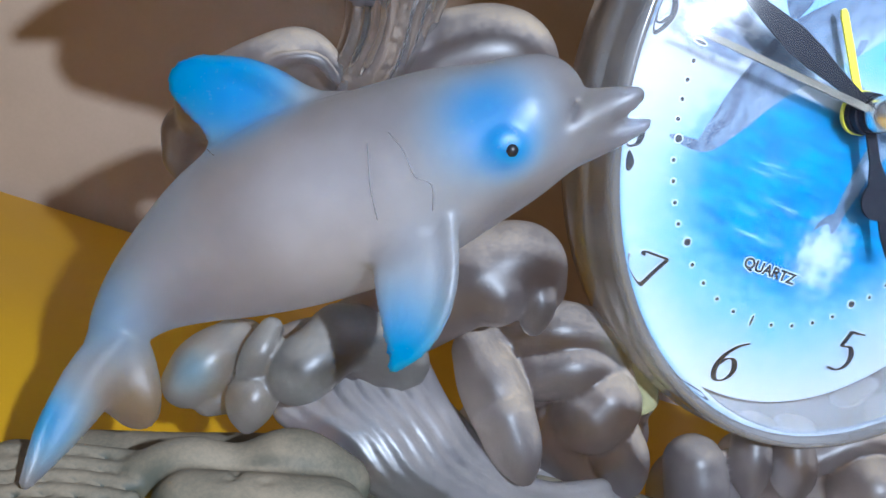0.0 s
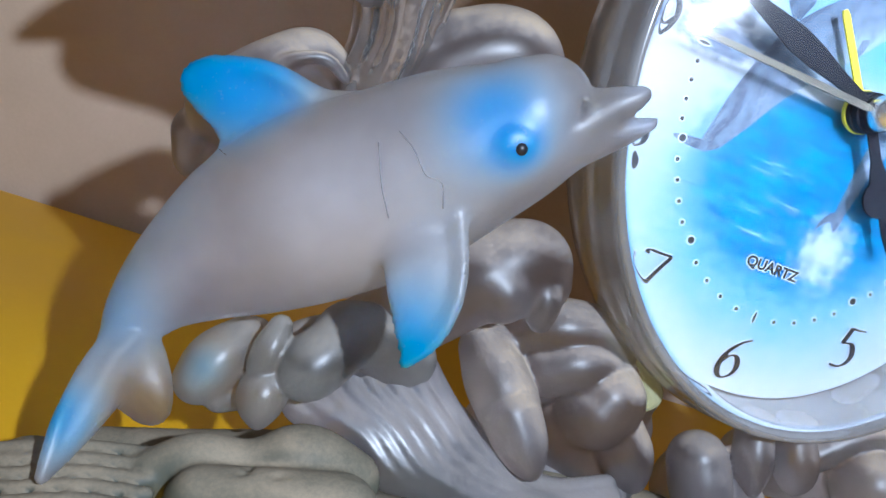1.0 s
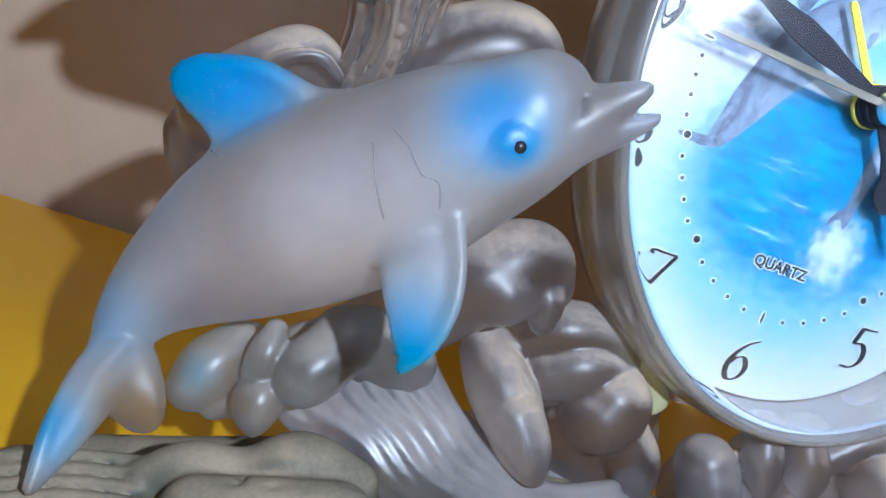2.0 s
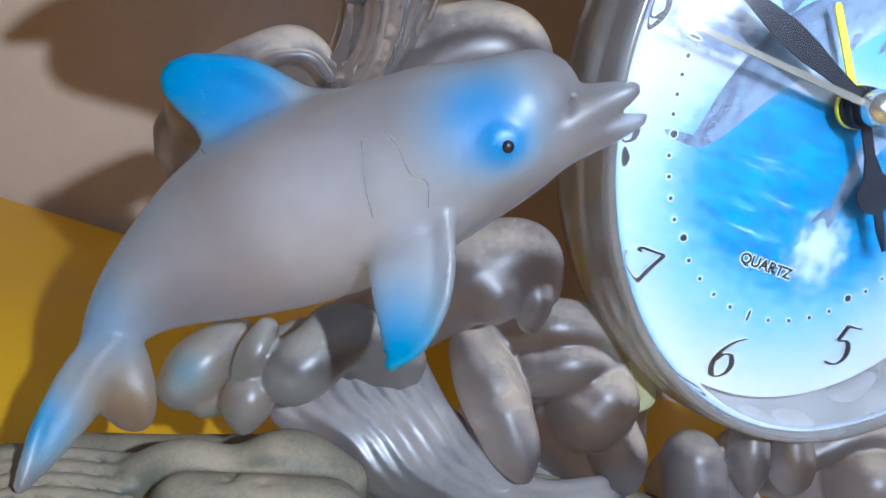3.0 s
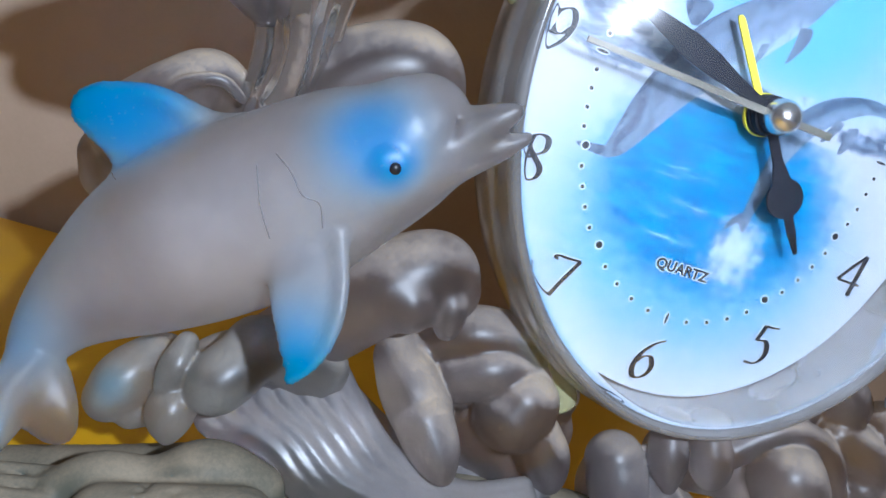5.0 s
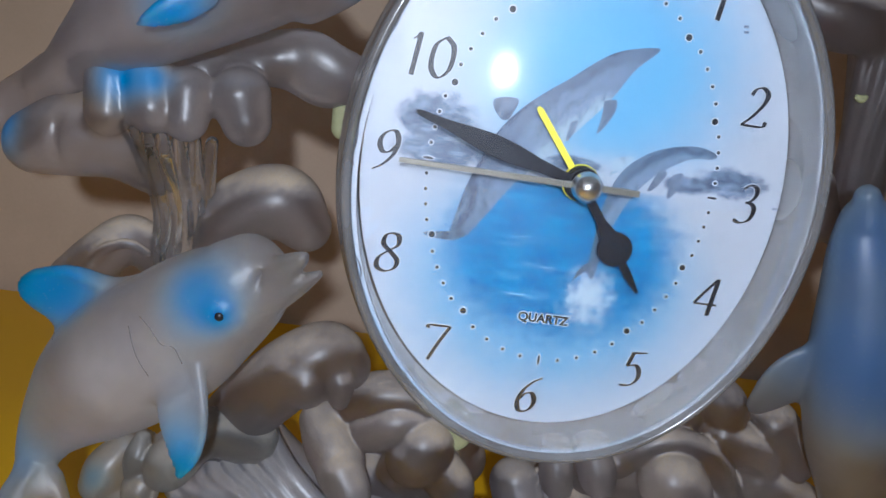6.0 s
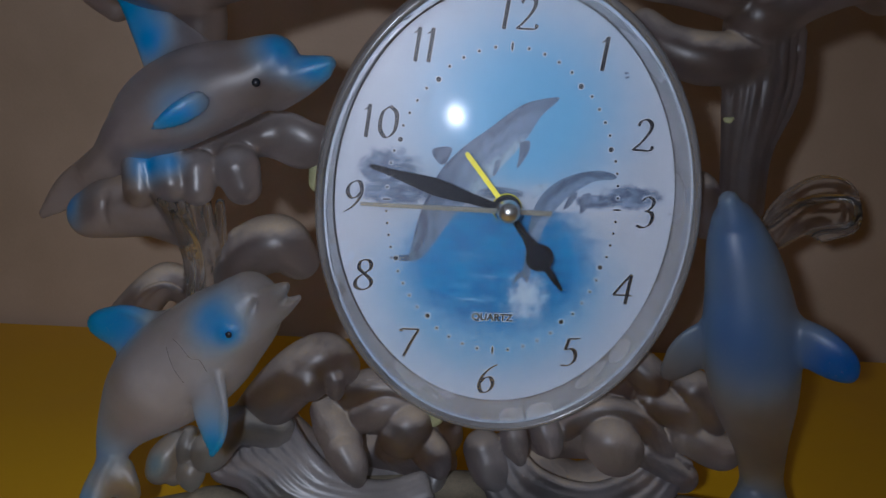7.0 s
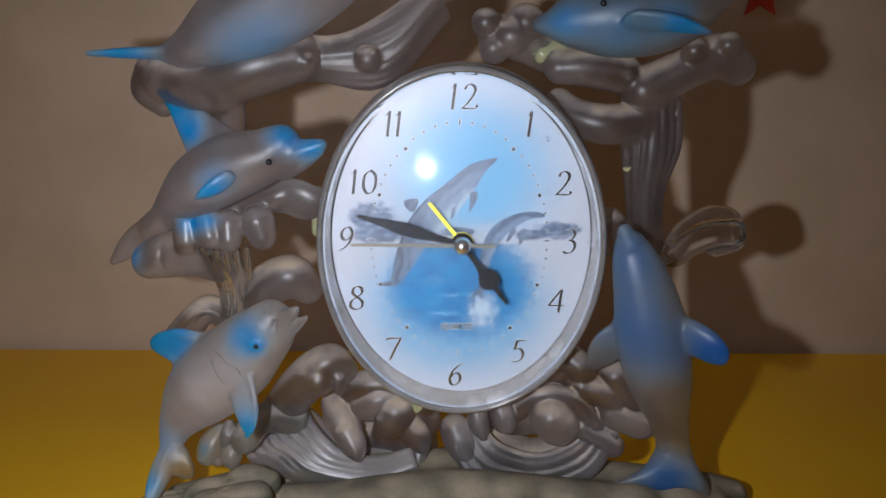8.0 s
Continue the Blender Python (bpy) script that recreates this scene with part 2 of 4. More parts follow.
class Clay:
    """A solid pressed together from tapering strokes (x, y, z, radius in mm), then skinned."""

    def __init__(self, step=0.8, soft=1):
        self.h, self.ops, self.soft = step, [], soft

    def stroke(self, points, flat=None, k=2.5, cut=False, steps=9):
        pts = spline(points, steps)
        pts[:, 3] = np.maximum(pts[:, 3], 0.25)
        self.ops.append((pts, flat, k, cut))
        return self

    def ball(self, x, y, z, r, k=2.5):
        return self.stroke([(x, y, z, r), (x + 0.1, y, z, r)], k=k)

    def ribbon(self, a, b, count, r, k=1.2, steps=5, bulge=0.0):
        """count strands laid side by side from guide a to guide b."""
        a, b = np.array(a, float), np.array(b, float)
        for i in range(count):
            f = i / (count - 1)
            p = a * (1 - f) + b * f
            p[:, 1] -= bulge * math.sin(math.pi * f)
            q = np.column_stack([p[:, :3], np.full(len(p), r * (0.85 + 0.3 * random.random()))])
            q[0, 3] *= 0.7
            q[-1, 3] *= 0.7
            self.stroke(q, k=k, steps=steps)
        return self

    def mesh(self, name):
        h = self.h
        solid = [o for o in self.ops if not o[3]]
        lo = np.min([(o[0][:, :3] - o[0][:, 3:]).min(0) for o in solid], axis=0) - 3 * h
        hi = np.max([(o[0][:, :3] + o[0][:, 3:]).max(0) for o in solid], axis=0) + 3 * h
        n = np.ceil((hi - lo) / h).astype(int) + 1
        field = np.full(n, 12.0, np.float32)
        axes = [(lo[i] + h * np.arange(n[i])).astype(np.float32) for i in range(3)]
        for pts, flat, k, cut in self.ops:
            pad = k + 2 * h
            a = np.clip(np.floor(((pts[:, :3] - pts[:, 3:]).min(0) - pad - lo) / h).astype(int), 0, n - 1)
            b = np.clip(np.ceil(((pts[:, :3] + pts[:, 3:]).max(0) + pad - lo) / h).astype(int) + 1, 1, n)
            if (b <= a).any():
                continue
            win = tuple(slice(u, v) for u, v in zip(a, b))
            g = np.stack(np.meshgrid(*[axes[i][win[i]] for i in range(3)], indexing="ij"), -1).reshape(-1, 3)
            c, s = pts[:, :3].astype(np.float32), 1.0
            if flat:
                v = np.array(flat[:3], np.float32)
                v /= np.linalg.norm(v)
                s = flat[3]
                g = g + np.outer(g @ v, v) * (1 / s - 1)
                c = c + np.outer(c @ v, v) * (1 / s - 1)
            d = np.full(len(g), 50.0, np.float32)
            for i in range(len(c) - 1):
                e = (c[i + 1] - c[i]).astype(np.float32)
                w = g - c[i].astype(np.float32)
                t = np.clip((w @ e) / max(float(e @ e), 1e-6), 0, 1)
                w -= t[:, None] * e
                r0, r1 = pts[i, 3], pts[i + 1, 3]
                np.minimum(d, np.sqrt((w * w).sum(1)) - (r0 + (r1 - r0) * t), out=d)
            d = d.reshape(field[win].shape)
            if flat:
                d = d * (s ** 0.5)
            f = field[win]
            if cut:
                q = np.clip(0.5 - 0.5 * (f + d) / k, 0, 1)
                field[win] = f + (-d - f) * q + k * q * (1 - q)
            else:
                q = np.clip(0.5 + 0.5 * (f - d) / k, 0, 1)
                field[win] = f + (d - f) * q - k * q * (1 - q)
        for _ in range(self.soft):
            for ax in range(3):
                field = 0.5 * field + 0.25 * (np.roll(field, 1, ax) + np.roll(field, -1, ax))
        return skin(name, field, lo, h)


def skin(name, f, lo, h):
    """Surface nets: one vertex in each cell that the surface crosses."""
    n = np.array(f.shape)
    s = f < 0
    m = n - 1
    c = np.zeros(m, np.int8)
    corner = [(i, j, k) for i in (0, 1) for j in (0, 1) for k in (0, 1)]

    def at(a, q):
        return a[q[0]:q[0] + m[0], q[1]:q[1] + m[1], q[2]:q[2] + m[2]]

    for q in corner:
        c += at(s, q)
    cells = np.argwhere((c > 0) & (c < 8))
    ids = np.full(m, -1, np.int64)
    ids[tuple(cells.T)] = np.arange(len(cells))
    pos, cnt = np.zeros((len(cells), 3)), np.zeros(len(cells))
    for i, a in enumerate(corner):
        for b in corner[i + 1:]:
            if sum(abs(u - v) for u, v in zip(a, b)) != 1:
                continue
            fa, fb = f[tuple((cells + a).T)], f[tuple((cells + b).T)]
            x = (fa < 0) != (fb < 0)
            t = np.where(x, fa / np.where(x, fa - fb, 1), 0)
            pos += x[:, None] * (np.array(a) + t[:, None] * (np.array(b) - np.array(a)))
            cnt += x
    pos = (cells + pos / cnt[:, None]) * h + lo
    quads = []
    for ax in range(3):
        o1, o2 = (ax + 1) % 3, (ax + 2) % 3
        sl0 = [slice(None)] * 3
        sl1 = [slice(None)] * 3
        sl0[ax], sl1[ax] = slice(0, -1), slice(1, None)
        e = np.argwhere(s[tuple(sl0)] != s[tuple(sl1)])
        e = e[(e[:, o1] > 0) & (e[:, o2] > 0) & (e[:, o1] < n[o1] - 1) & (e[:, o2] < n[o2] - 1)]
        u, v = np.zeros(3, int), np.zeros(3, int)
        u[o1], v[o2] = 1, 1
        q = np.stack([ids[tuple((e - u - v).T)], ids[tuple((e - v).T)], ids[tuple(e.T)], ids[tuple((e - u).T)]], 1)
        flip = ~s[tuple(e.T)]
        q[flip] = q[flip][:, ::-1]
        quads.append(q)
    quads = np.vstack(quads)
    me = bpy.data.meshes.new(name)
    me.from_pydata((pos * MM).tolist(), [], quads.tolist())
    me.update()
    return me


def clay_part(name, clay, material, parent, label=""):
    return mesh_part(name, clay.mesh(name), material, parent, label)


def prism(outline, y0, y1):
    """A flat plate with the outline (x, z in mm), from y0 to y1."""
    bm = bmesh.new()
    front = [bm.verts.new((x * MM, y0 * MM, z * MM)) for x, z in outline]
    back = [bm.verts.new((x * MM, y1 * MM, z * MM)) for x, z in outline]
    bm.faces.new(front)
    bm.faces.new(back[::-1])
    for i in range(len(front)):
        j = (i + 1) % len(front)
        bm.faces.new((front[i], back[i], back[j], front[j]))
    bmesh.ops.recalc_face_normals(bm, faces=bm.faces)
    return bm


def box(lo, hi, bevel=0.0):
    bm = bmesh.new()
    bmesh.ops.create_cube(bm, size=1)
    for v in bm.verts:
        v.co = [a + (b - a) * (c + 0.5) for a, b, c in zip(lo, hi, v.co)]
    if bevel:
        bmesh.ops.bevel(bm, geom=bm.edges[:], offset=bevel, segments=3, affect="EDGES")
    return bm


def oval_ring(profile, cx, cz, ax, az, n=160):
    """Sweep a closed profile of (outward, y) in mm round an ellipse."""
    bm = bmesh.new()
    rings = []
    for i in range(n):
        a = 2 * math.pi * i / n
        rings.append([bm.verts.new(((cx + (ax + o) * math.cos(a)) * MM, y * MM, (cz + (az + o) * math.sin(a)) * MM)) for o, y in profile])
    for i in range(n):
        p, q = rings[i], rings[(i + 1) % n]
        for j in range(len(profile)):
            k = (j + 1) % len(profile)
            bm.faces.new((p[j], p[k], q[k], q[j]))
    bmesh.ops.recalc_face_normals(bm, faces=bm.faces)
    return bm


# ---- the room ----
tagged(part("wall_north", box((-1.6, 0.21, -0.75), (1.6, 0.31, 1.7)), wall_mat, None, smooth=False), "plain beige painted wall behind the table", "wall", kind="structure")
for wall_name, wall_lo, wall_hi in (("wall_west", (-1.7, -1.6, -0.75), (-1.6, 0.31, 1.7)), ("wall_east", (1.6, -1.6, -0.75), (1.7, 0.31, 1.7)), ("wall_south", (-1.6, -1.7, -0.75), (1.6, -1.6, 1.7))):
    tagged(part(wall_name, box(wall_lo, wall_hi), wall_mat, None, smooth=False), "plain beige painted wall", "wall", kind="structure")
tagged(part("floor", box((-1.7, -1.7, -0.8), (1.7, 0.31, -0.75)), floor_mat, None, smooth=False), "plain dull floor under the table", "floor", kind="structure")

table = tagged(new("table"), "bright yellow painted table pushed against the wall", "table")
table.location = (0, 0, -0.75)
for part_name, t_lo, t_hi in [("tabletop", (-0.9, -0.7, 0.72), (0.9, 0.206, 0.75))] + [("leg", (x, y, 0.0), (x + 0.06, y + 0.06, 0.72)) for x in (-0.85, 0.79) for y in (-0.65, 0.1)]:
    part(part_name, box(t_lo, t_hi, 0.003), yellow_top, table, smooth=False)

# ---- the dolphin clock ----
clock = tagged(new("dolphin_clock"), "frosted translucent resin table clock with blue-tinted dolphins and waves", "clock")
DX, DZ = 0.0, 118.4

# dusty plinth
b = Clay(0.75, 0)
b.stroke([(-124, 4, 2, 5), (-106, 0, 5, 8), (-70, 0, 9, 12), (-10, 0, 11, 15), (50, 0, 9, 13), (100, 0, 7, 10), (118, 2, 5, 7)], k=6)
b.stroke([(-128, -16, 6, 7), (-100, -18, 8, 9), (-60, -20, 9, 11), (0, -20, 12, 14), (60, -18, 9, 11), (105, -10, 6, 8)], k=6)
b.stroke([(-108.9, -22.0, 15.0, 4.6), (-103.6, -22.0, 18.6, 5.0), (-97.6, -22.0, 20.2, 4.2)], k=1.5)
b.stroke([(-92.0, -22.0, 20.7, 5.6), (-86.1, -22.0, 23.3, 6.6), (-77.8, -22.0, 22.4, 5.3)], k=1.5)
b.stroke([(-101.2, -30.0, 16.1, 6.1), (-91.4, -32.0, 19.3, 6.1), (-80.1, -32.0, 21.2, 6.3)], k=1.5)
ridge_a, ridge_b = np.array([(-135.8, -16.0, 9.0, 1.4), (-122.8, -18.0, 14.1, 1.5), (-111.6, -20.0, 17.2, 1.3)]), np.array([(-131.5, -28.0, 7.0, 1.3), (-119.4, -30.0, 11.8, 1.4), (-109.0, -32.0, 14.3, 1.3)])
for i in range(5):
    b.stroke(ridge_a + (ridge_b - ridge_a) * i / 4, k=0.5)
for crease in ([(-111.8, -30.0, 18.6, 0.3), (-107.3, -29.0, 24.2, 0.3), (-99.4, -26.0, 26.3, 0.3)], [(-98.0, -26.0, 26.2, 0.4), (-96.1, -30.0, 23.8, 0.4), (-96.1, -34.0, 20.2, 0.3)], [(-110.7, -32.0, 17.2, 0.3), (-104.0, -32.0, 22.8, 0.3), (-96.5, -32.0, 23.8, 0.3)], [(-94.1, -33.0, 22.1, 0.3), (-88.0, -33.0, 27.7, 0.3), (-76.7, -31.0, 27.6, 0.3)]):
    b.stroke(crease, k=1.2, cut=True)
for p in ((20, -27, 17, 9), (45, -26, 14, 9), (72, -22, 12, 8), (92, -16, 10, 8), (-14, -30, 16, 10), (-38, -31, 14, 10)):
    b.ball(*p, k=7)
b.stroke([(-150, -40, -8, 8), (130, -40, -8, 8)], k=0.5, cut=True, flat=(0, 1, 0, 8.0))
clay_part("plinth", b, resin_base, clock, "dusty grey-green resin plinth with ridges")

# wave with fingers of foam, below the dial
w = Clay(0.6, 0)
w.stroke([(-47.5, 8.0, 43.4, 6.9), (-37.5, 9.0, 46.1, 9.2), (-24.6, 9.0, 48.7, 9.2), (-15.4, 8.0, 36.7, 7.4)], k=3)
w.stroke([(-43.2, 10.0, 27.8, 6.9), (-29.3, 10.0, 27.6, 9.2), (-17.4, 9.0, 25.7, 8.0)], k=3)
w.stroke([(-54.3, 3.0, 45.8, 5.3), (-50.9, -1.0, 41.5, 6.7), (-47.8, -4.0, 37.9, 6.7)], k=2.0)
w.stroke([(-47.2, -6.5, 36.7, 6.2), (-44.3, -9.0, 32.8, 5.4), (-42.3, -12.0, 29.8, 3.0), (-41.4, -13.5, 28.4, 0.9)], k=0.35)
w.stroke([(-48.1, 4.0, 49.9, 4.6), (-40.4, 2.0, 54.9, 6.4), (-28.6, 2.0, 55.4, 6.7)], k=2.0)
w.stroke([(-41.2, 0.0, 45.9, 5.7), (-34.7, -1.0, 49.5, 6.4), (-25.7, 0.0, 49.9, 5.3)], k=0.6)
w.stroke([(-27.0, -2.5, 44.5, 8.3), (-28.5, -3.0, 41.4, 8.0)], k=0.35)
w.stroke([(-31.8, 2.0, 34.8, 5.7), (-26.2, 3.0, 30.6, 6.0), (-19.8, 3.0, 25.5, 5.3)], k=2)
w.stroke([(-21.2, -2.0, 37.8, 6.2), (-18.0, -3.0, 34.3, 6.0), (-16.1, -5.0, 30.9, 3.7), (-15.6, -6.5, 28.9, 1.1)], k=0.35)
w.stroke([(-34.9, 6.0, 56.6, 3.4), (-23.4, 5.0, 54.6, 4.8), (-15.4, 5.0, 46.3, 4.6)], k=2)
clay_part("wave", w, resin_wave, clock)

# striped shell-like wave on the plinth
w = Clay(0.6, 0)
w.ribbon([(-70.2, 8.0, 46.6), (-65.6, 1.0, 39.4), (-58.6, -5.0, 32.9), (-49.0, -8.0, 26.7), (-34.1, -8.0, 24.4), (-21.1, -6.0, 28.3)], [(-86.0, 6.0, 32.4), (-88.6, -4.0, 25.9), (-78.6, -9.0, 24.9), (-68.5, -12.0, 19.9), (-40.2, -13.0, 15.4), (-17.4, -10.0, 20.6)], 8, 2.5, k=0.5, steps=7, bulge=2.5)
w.stroke([(-72.0, 11.0, 34.0, 9.0), (-62.0, 8.0, 26.0, 9.5), (-47.8, 8.0, 18.7, 10.0), (-28.0, 7.0, 17.1, 10.6)], k=2)
w.stroke([(-79.2, -6.0, 24.0, 3.0), (-60.2, -10.0, 16.5, 4.0), (-41.3, -10.0, 12.2, 4.3), (-22.3, -8.0, 16.4, 3.8), (-15.8, -2.0, 29.0, 3.4)], k=1.0)
clay_part("wave", w, resin_frond, clock, "satin clear fluted resin wave")

# wave arm beside the lower dolphin
w = Clay(0.8)
w.stroke([(-81.9, 4.0, 35.3, 7.6), (-72.0, 1.0, 49.3, 8.9), (-62.4, -2.0, 60.8, 9.1), (-54.3, -2.0, 66.6, 8.0), (-49.6, 0.0, 62.9, 6.6)], k=2)
w.stroke([(-62.0, -5.0, 60.4, 6.6), (-58.6, -6.5, 59.6, 6.2)], k=1.5)
w.stroke([(-53.8, -4.0, 66.4, 3.9), (-50.3, -7.0, 61.3, 3.6), (-49.9, -8.0, 56.9, 2.6)], k=0.8)
w.stroke([(-80.0, 4.0, 39.5, 6.8), (-72.3, 3.0, 34.2, 6.8), (-60.9, 3.0, 26.4, 6.8)], k=3)
clay_part("wave", w, resin_wave, clock)

# foam drops under the belly
w = Clay(0.6, 0)
w.stroke([(-99.2, 2.0, 34.6, 4.0), (-93.9, 1.0, 31.9, 5.1), (-87.6, 1.0, 36.3, 6.1), (-77.6, 2.0, 40.8, 6.1)], k=3)
w.stroke([(-101.4, -3.0, 35.9, 3.8), (-104.8, -5.0, 30.7, 5.5), (-106.8, -6.0, 26.5, 4.6)], k=1.2)
w.stroke([(-96.2, -8.0, 41.1, 2.2), (-96.8, -9.5, 37.0, 3.2), (-97.4, -9.5, 33.2, 2.6)], k=0.4)
w.stroke([(-82.3, -6.0, 43.6, 3.4), (-85.9, -9.0, 39.9, 5.7), (-88.7, -10.5, 36.6, 6.1), (-89.5, -11.0, 34.8, 5.1)], k=0.4)
w.stroke([(-94.6, -8.0, 31.6, 4.0), (-95.5, -10.0, 28.2, 4.6), (-95.0, -11.0, 25.0, 2.6), (-94.7, -12.0, 23.3, 0.8)], k=0.4)
w.stroke([(-98.0, -4.0, 25.2, 2.8), (-102.2, -6.0, 24.2, 2.8)], k=1.0)
w.stroke([(-83.9, -6.0, 43.4, 5.7), (-79.1, -4.0, 43.0, 6.3), (-70.3, 0.0, 39.5, 6.6)], k=3)
w.stroke([(-74.0, 8.0, 32.8, 6.9), (-60.3, 6.0, 22.2, 7.0), (-44.2, 4.0, 13.0, 7.2)], k=3)
clay_part("wave", w, resin("pale_drop_resin", (0.62, 0.62, 0.6), [(-107.9, -14.0, 31.3, 8.5)], trans=0.92, rough=0.38, dust=0.5, blue=(0.08, 0.3, 0.5), ior=1.22), clock)

# fluted column between the two dolphins, with curls at its foot
w = Clay(0.5, 0)
w.ribbon([(-106.4, -6.0, 117.3), (-101.7, 0.0, 106.7), (-98.1, 2.0, 95.5), (-99.8, 4.0, 83.7)], [(-86.6, -4.0, 115.3), (-87.7, 0.0, 105.6), (-87.4, 2.0, 96.0), (-87.1, 4.0, 84.3)], 7, 2.0, k=0.3, bulge=6)
w.stroke([(-101.0, 10.0, 112.1, 6.2), (-96.3, 12.0, 98.8, 4.8), (-95.6, 12.0, 83.5, 5.2)], k=1)
clay_part("wave_column", w, resin_clear, clock, "glossy clear fluted resin column")
w = Clay(0.8)
w.stroke([(-85.3, 4.0, 84.4, 6.5), (-81.6, 4.0, 95.8, 8.1), (-70.9, 4.0, 101.9, 9.3), (-63.8, 5.0, 96.4, 6.5)], k=2)
w.stroke([(-99.1, 8.0, 82.6, 5.5), (-105.7, 6.0, 87.6, 5.8), (-111.6, 4.0, 83.2, 6.2), (-118.0, 6.0, 74.6, 7.4)], k=2)
w.stroke([(-120.1, 12.0, 67.2, 6.2), (-119.4, 12.0, 63.5, 5.5)], k=2)
w.stroke([(-112.8, -2.0, 82.0, 1.6), (-109.3, -3.0, 86.4, 1.5), (-104.0, -3.0, 88.5, 1.4), (-99.4, -2.0, 86.1, 1.2)], k=1.0)
w.stroke([(-89.8, 0.0, 91.3, 1.4), (-87.2, -1.0, 95.6, 1.6), (-82.4, -1.0, 97.4, 1.5), (-77.9, 0.0, 96.5, 1.4)], k=1.0)
w.stroke([(-82.1, 4.0, 102.5, 4.2), (-74.7, 4.0, 104.3, 5.1), (-68.8, 5.0, 102.2, 4.3)], k=2)
clay_part("wave", w, resin_wave, clock)

# wave under the upper dolphin
w = Clay(0.8)
w.stroke([(-108.8, -8.0, 126.8, 5.7), (-108.3, -10.0, 119.5, 5.3)], k=1.0)
w.stroke([(-100.1, -9.0, 127.3, 6.0), (-98.8, -11.0, 121.8, 5.6)], k=1.0)
w.stroke([(-91.9, -9.0, 126.1, 6.0), (-91.4, -11.0, 120.5, 5.0)], k=1.0)
w.stroke([(-80.7, -7.0, 126.3, 7.1), (-78.8, -8.0, 121.5, 5.7)], k=1.0)
w.stroke([(-114.9, 0.0, 128.0, 5.2), (-103.4, 2.0, 131.0, 5.9), (-86.2, 2.0, 133.5, 6.6), (-73.7, 0.0, 136.1, 5.5)], k=2)
w.stroke([(-78.8, 0.0, 136.1, 4.4), (-68.4, -1.0, 136.1, 7.8), (-61.6, -1.0, 134.0, 7.5), (-57.0, 0.0, 136.9, 3.4)], flat=(0.2, 1, 0.1, 0.5), k=2)
w.stroke([(-127.6, 2.0, 109.0, 7.7), (-118.0, 0.0, 112.2, 9.8), (-108.5, 0.0, 111.4, 8.4), (-100.5, 2.0, 106.0, 6.0)], k=2)
w.stroke([(-119.0, -8.0, 119.5, 0.8), (-119.8, -9.0, 111.1, 0.8), (-118.4, -7.0, 102.1, 0.9)], k=1.0, cut=True)
clay_part("wave", w, resin("tinted_wave_resin", (0.62, 0.61, 0.65), [(-131.9, 0.0, 111.5, 10.5), (-105.1, -14.0, 127.8, 9.8), (-97.9, -16.0, 129.2, 7.3)], rough=0.36, trans=0.94, dust=0.2, ior=1.22), clock)

# upper left swell
w = Clay(0.8, 0)
w.stroke([(-122.3, 4.0, 184.4, 7.1), (-125.0, 4.0, 177.8, 5.8), (-118.7, 4.0, 171.2, 4.1)], k=2)
w.stroke([(-114.4, 0.0, 182.3, 9.9), (-100.0, -4.0, 180.2, 10.9), (-81.7, -6.0, 186.6, 11.9), (-64.6, -4.0, 190.9, 10.4)], k=2)
w.ribbon([(-69.0, -2.0, 199.4), (-47.3, -2.0, 197.3), (-25.5, -2.0, 207.8), (-12.6, -2.0, 220.2)], [(-80.7, -2.0, 182.3), (-56.5, -2.0, 183.5), (-30.2, -2.0, 181.4), (-6.1, 0.0, 205.8)], 10, 2.3, k=0.5, bulge=2)
w.stroke([(-94.7, 0.0, 178.0, 8.9), (-93.6, 2.0, 166.9, 8.1), (-96.6, 3.0, 157.8, 9.1)], k=2)
for i in range(5):
    w.ball(*[(-88.6, -12.0, 190.8, 3.8), (-80.1, -12.0, 189.8, 3.8), (-71.4, -12.0, 195.9, 4.2), (-36.0, -8.0, 189.9, 4.7), (-59.3, -10.0, 188.8, 3.8)][i], k=1.0)
clay_part("wave", w, resin_wave, clock)

# right hand column and arms
w = Clay(0.8, 0)
w.ribbon([(64.6, 0.0, 173.9), (65.0, 0.0, 156.3), (67.9, 3.0, 137.9), (69.9, 6.0, 118.7)], [(84.4, 0.0, 174.0), (84.9, 2.0, 156.2), (79.7, 4.0, 137.8), (81.2, 6.0, 118.7)], 7, 2.3, k=0.5, bulge=4)
w.stroke([(75.4, 14.0, 175.7, 9.6), (78.9, 14.0, 152.7, 8.4), (78.3, 14.0, 133.9, 5.7), (78.6, 14.0, 114.6, 6.7)], k=2)
w.stroke([(69.4, 0.0, 166.3, 7.5), (55.8, -2.0, 165.3, 8.0), (45.0, 0.0, 168.4, 6.7), (38.7, 4.0, 173.7, 5.4)], k=2)
w.stroke([(71.0, 0.0, 178.3, 9.2), (85.4, -2.0, 185.9, 7.8), (98.0, -2.0, 191.2, 8.7), (106.5, 0.0, 187.0, 7.0)], k=2)
w.stroke([(61.9, 0.0, 184.7, 7.9), (48.4, -2.0, 186.9, 7.4), (37.5, -2.0, 186.8, 6.1)], k=2)
for p in ((8.9, -4.0, 203.6, 5.6), (18.6, -4.0, 198.4, 6.9), (12.3, -3.0, 194.2, 6.1), (24.1, -2.0, 203.7, 7.3), (87.5, -8.0, 193.2, 5.1), (100.1, -8.0, 195.3, 5.1)):
    w.ball(*p, k=1.2)
w.stroke([(13.7, 4.0, 199.7, 7.9), (27.0, 4.0, 195.4, 7.9), (40.4, 4.0, 189.0, 7.5)], k=2)
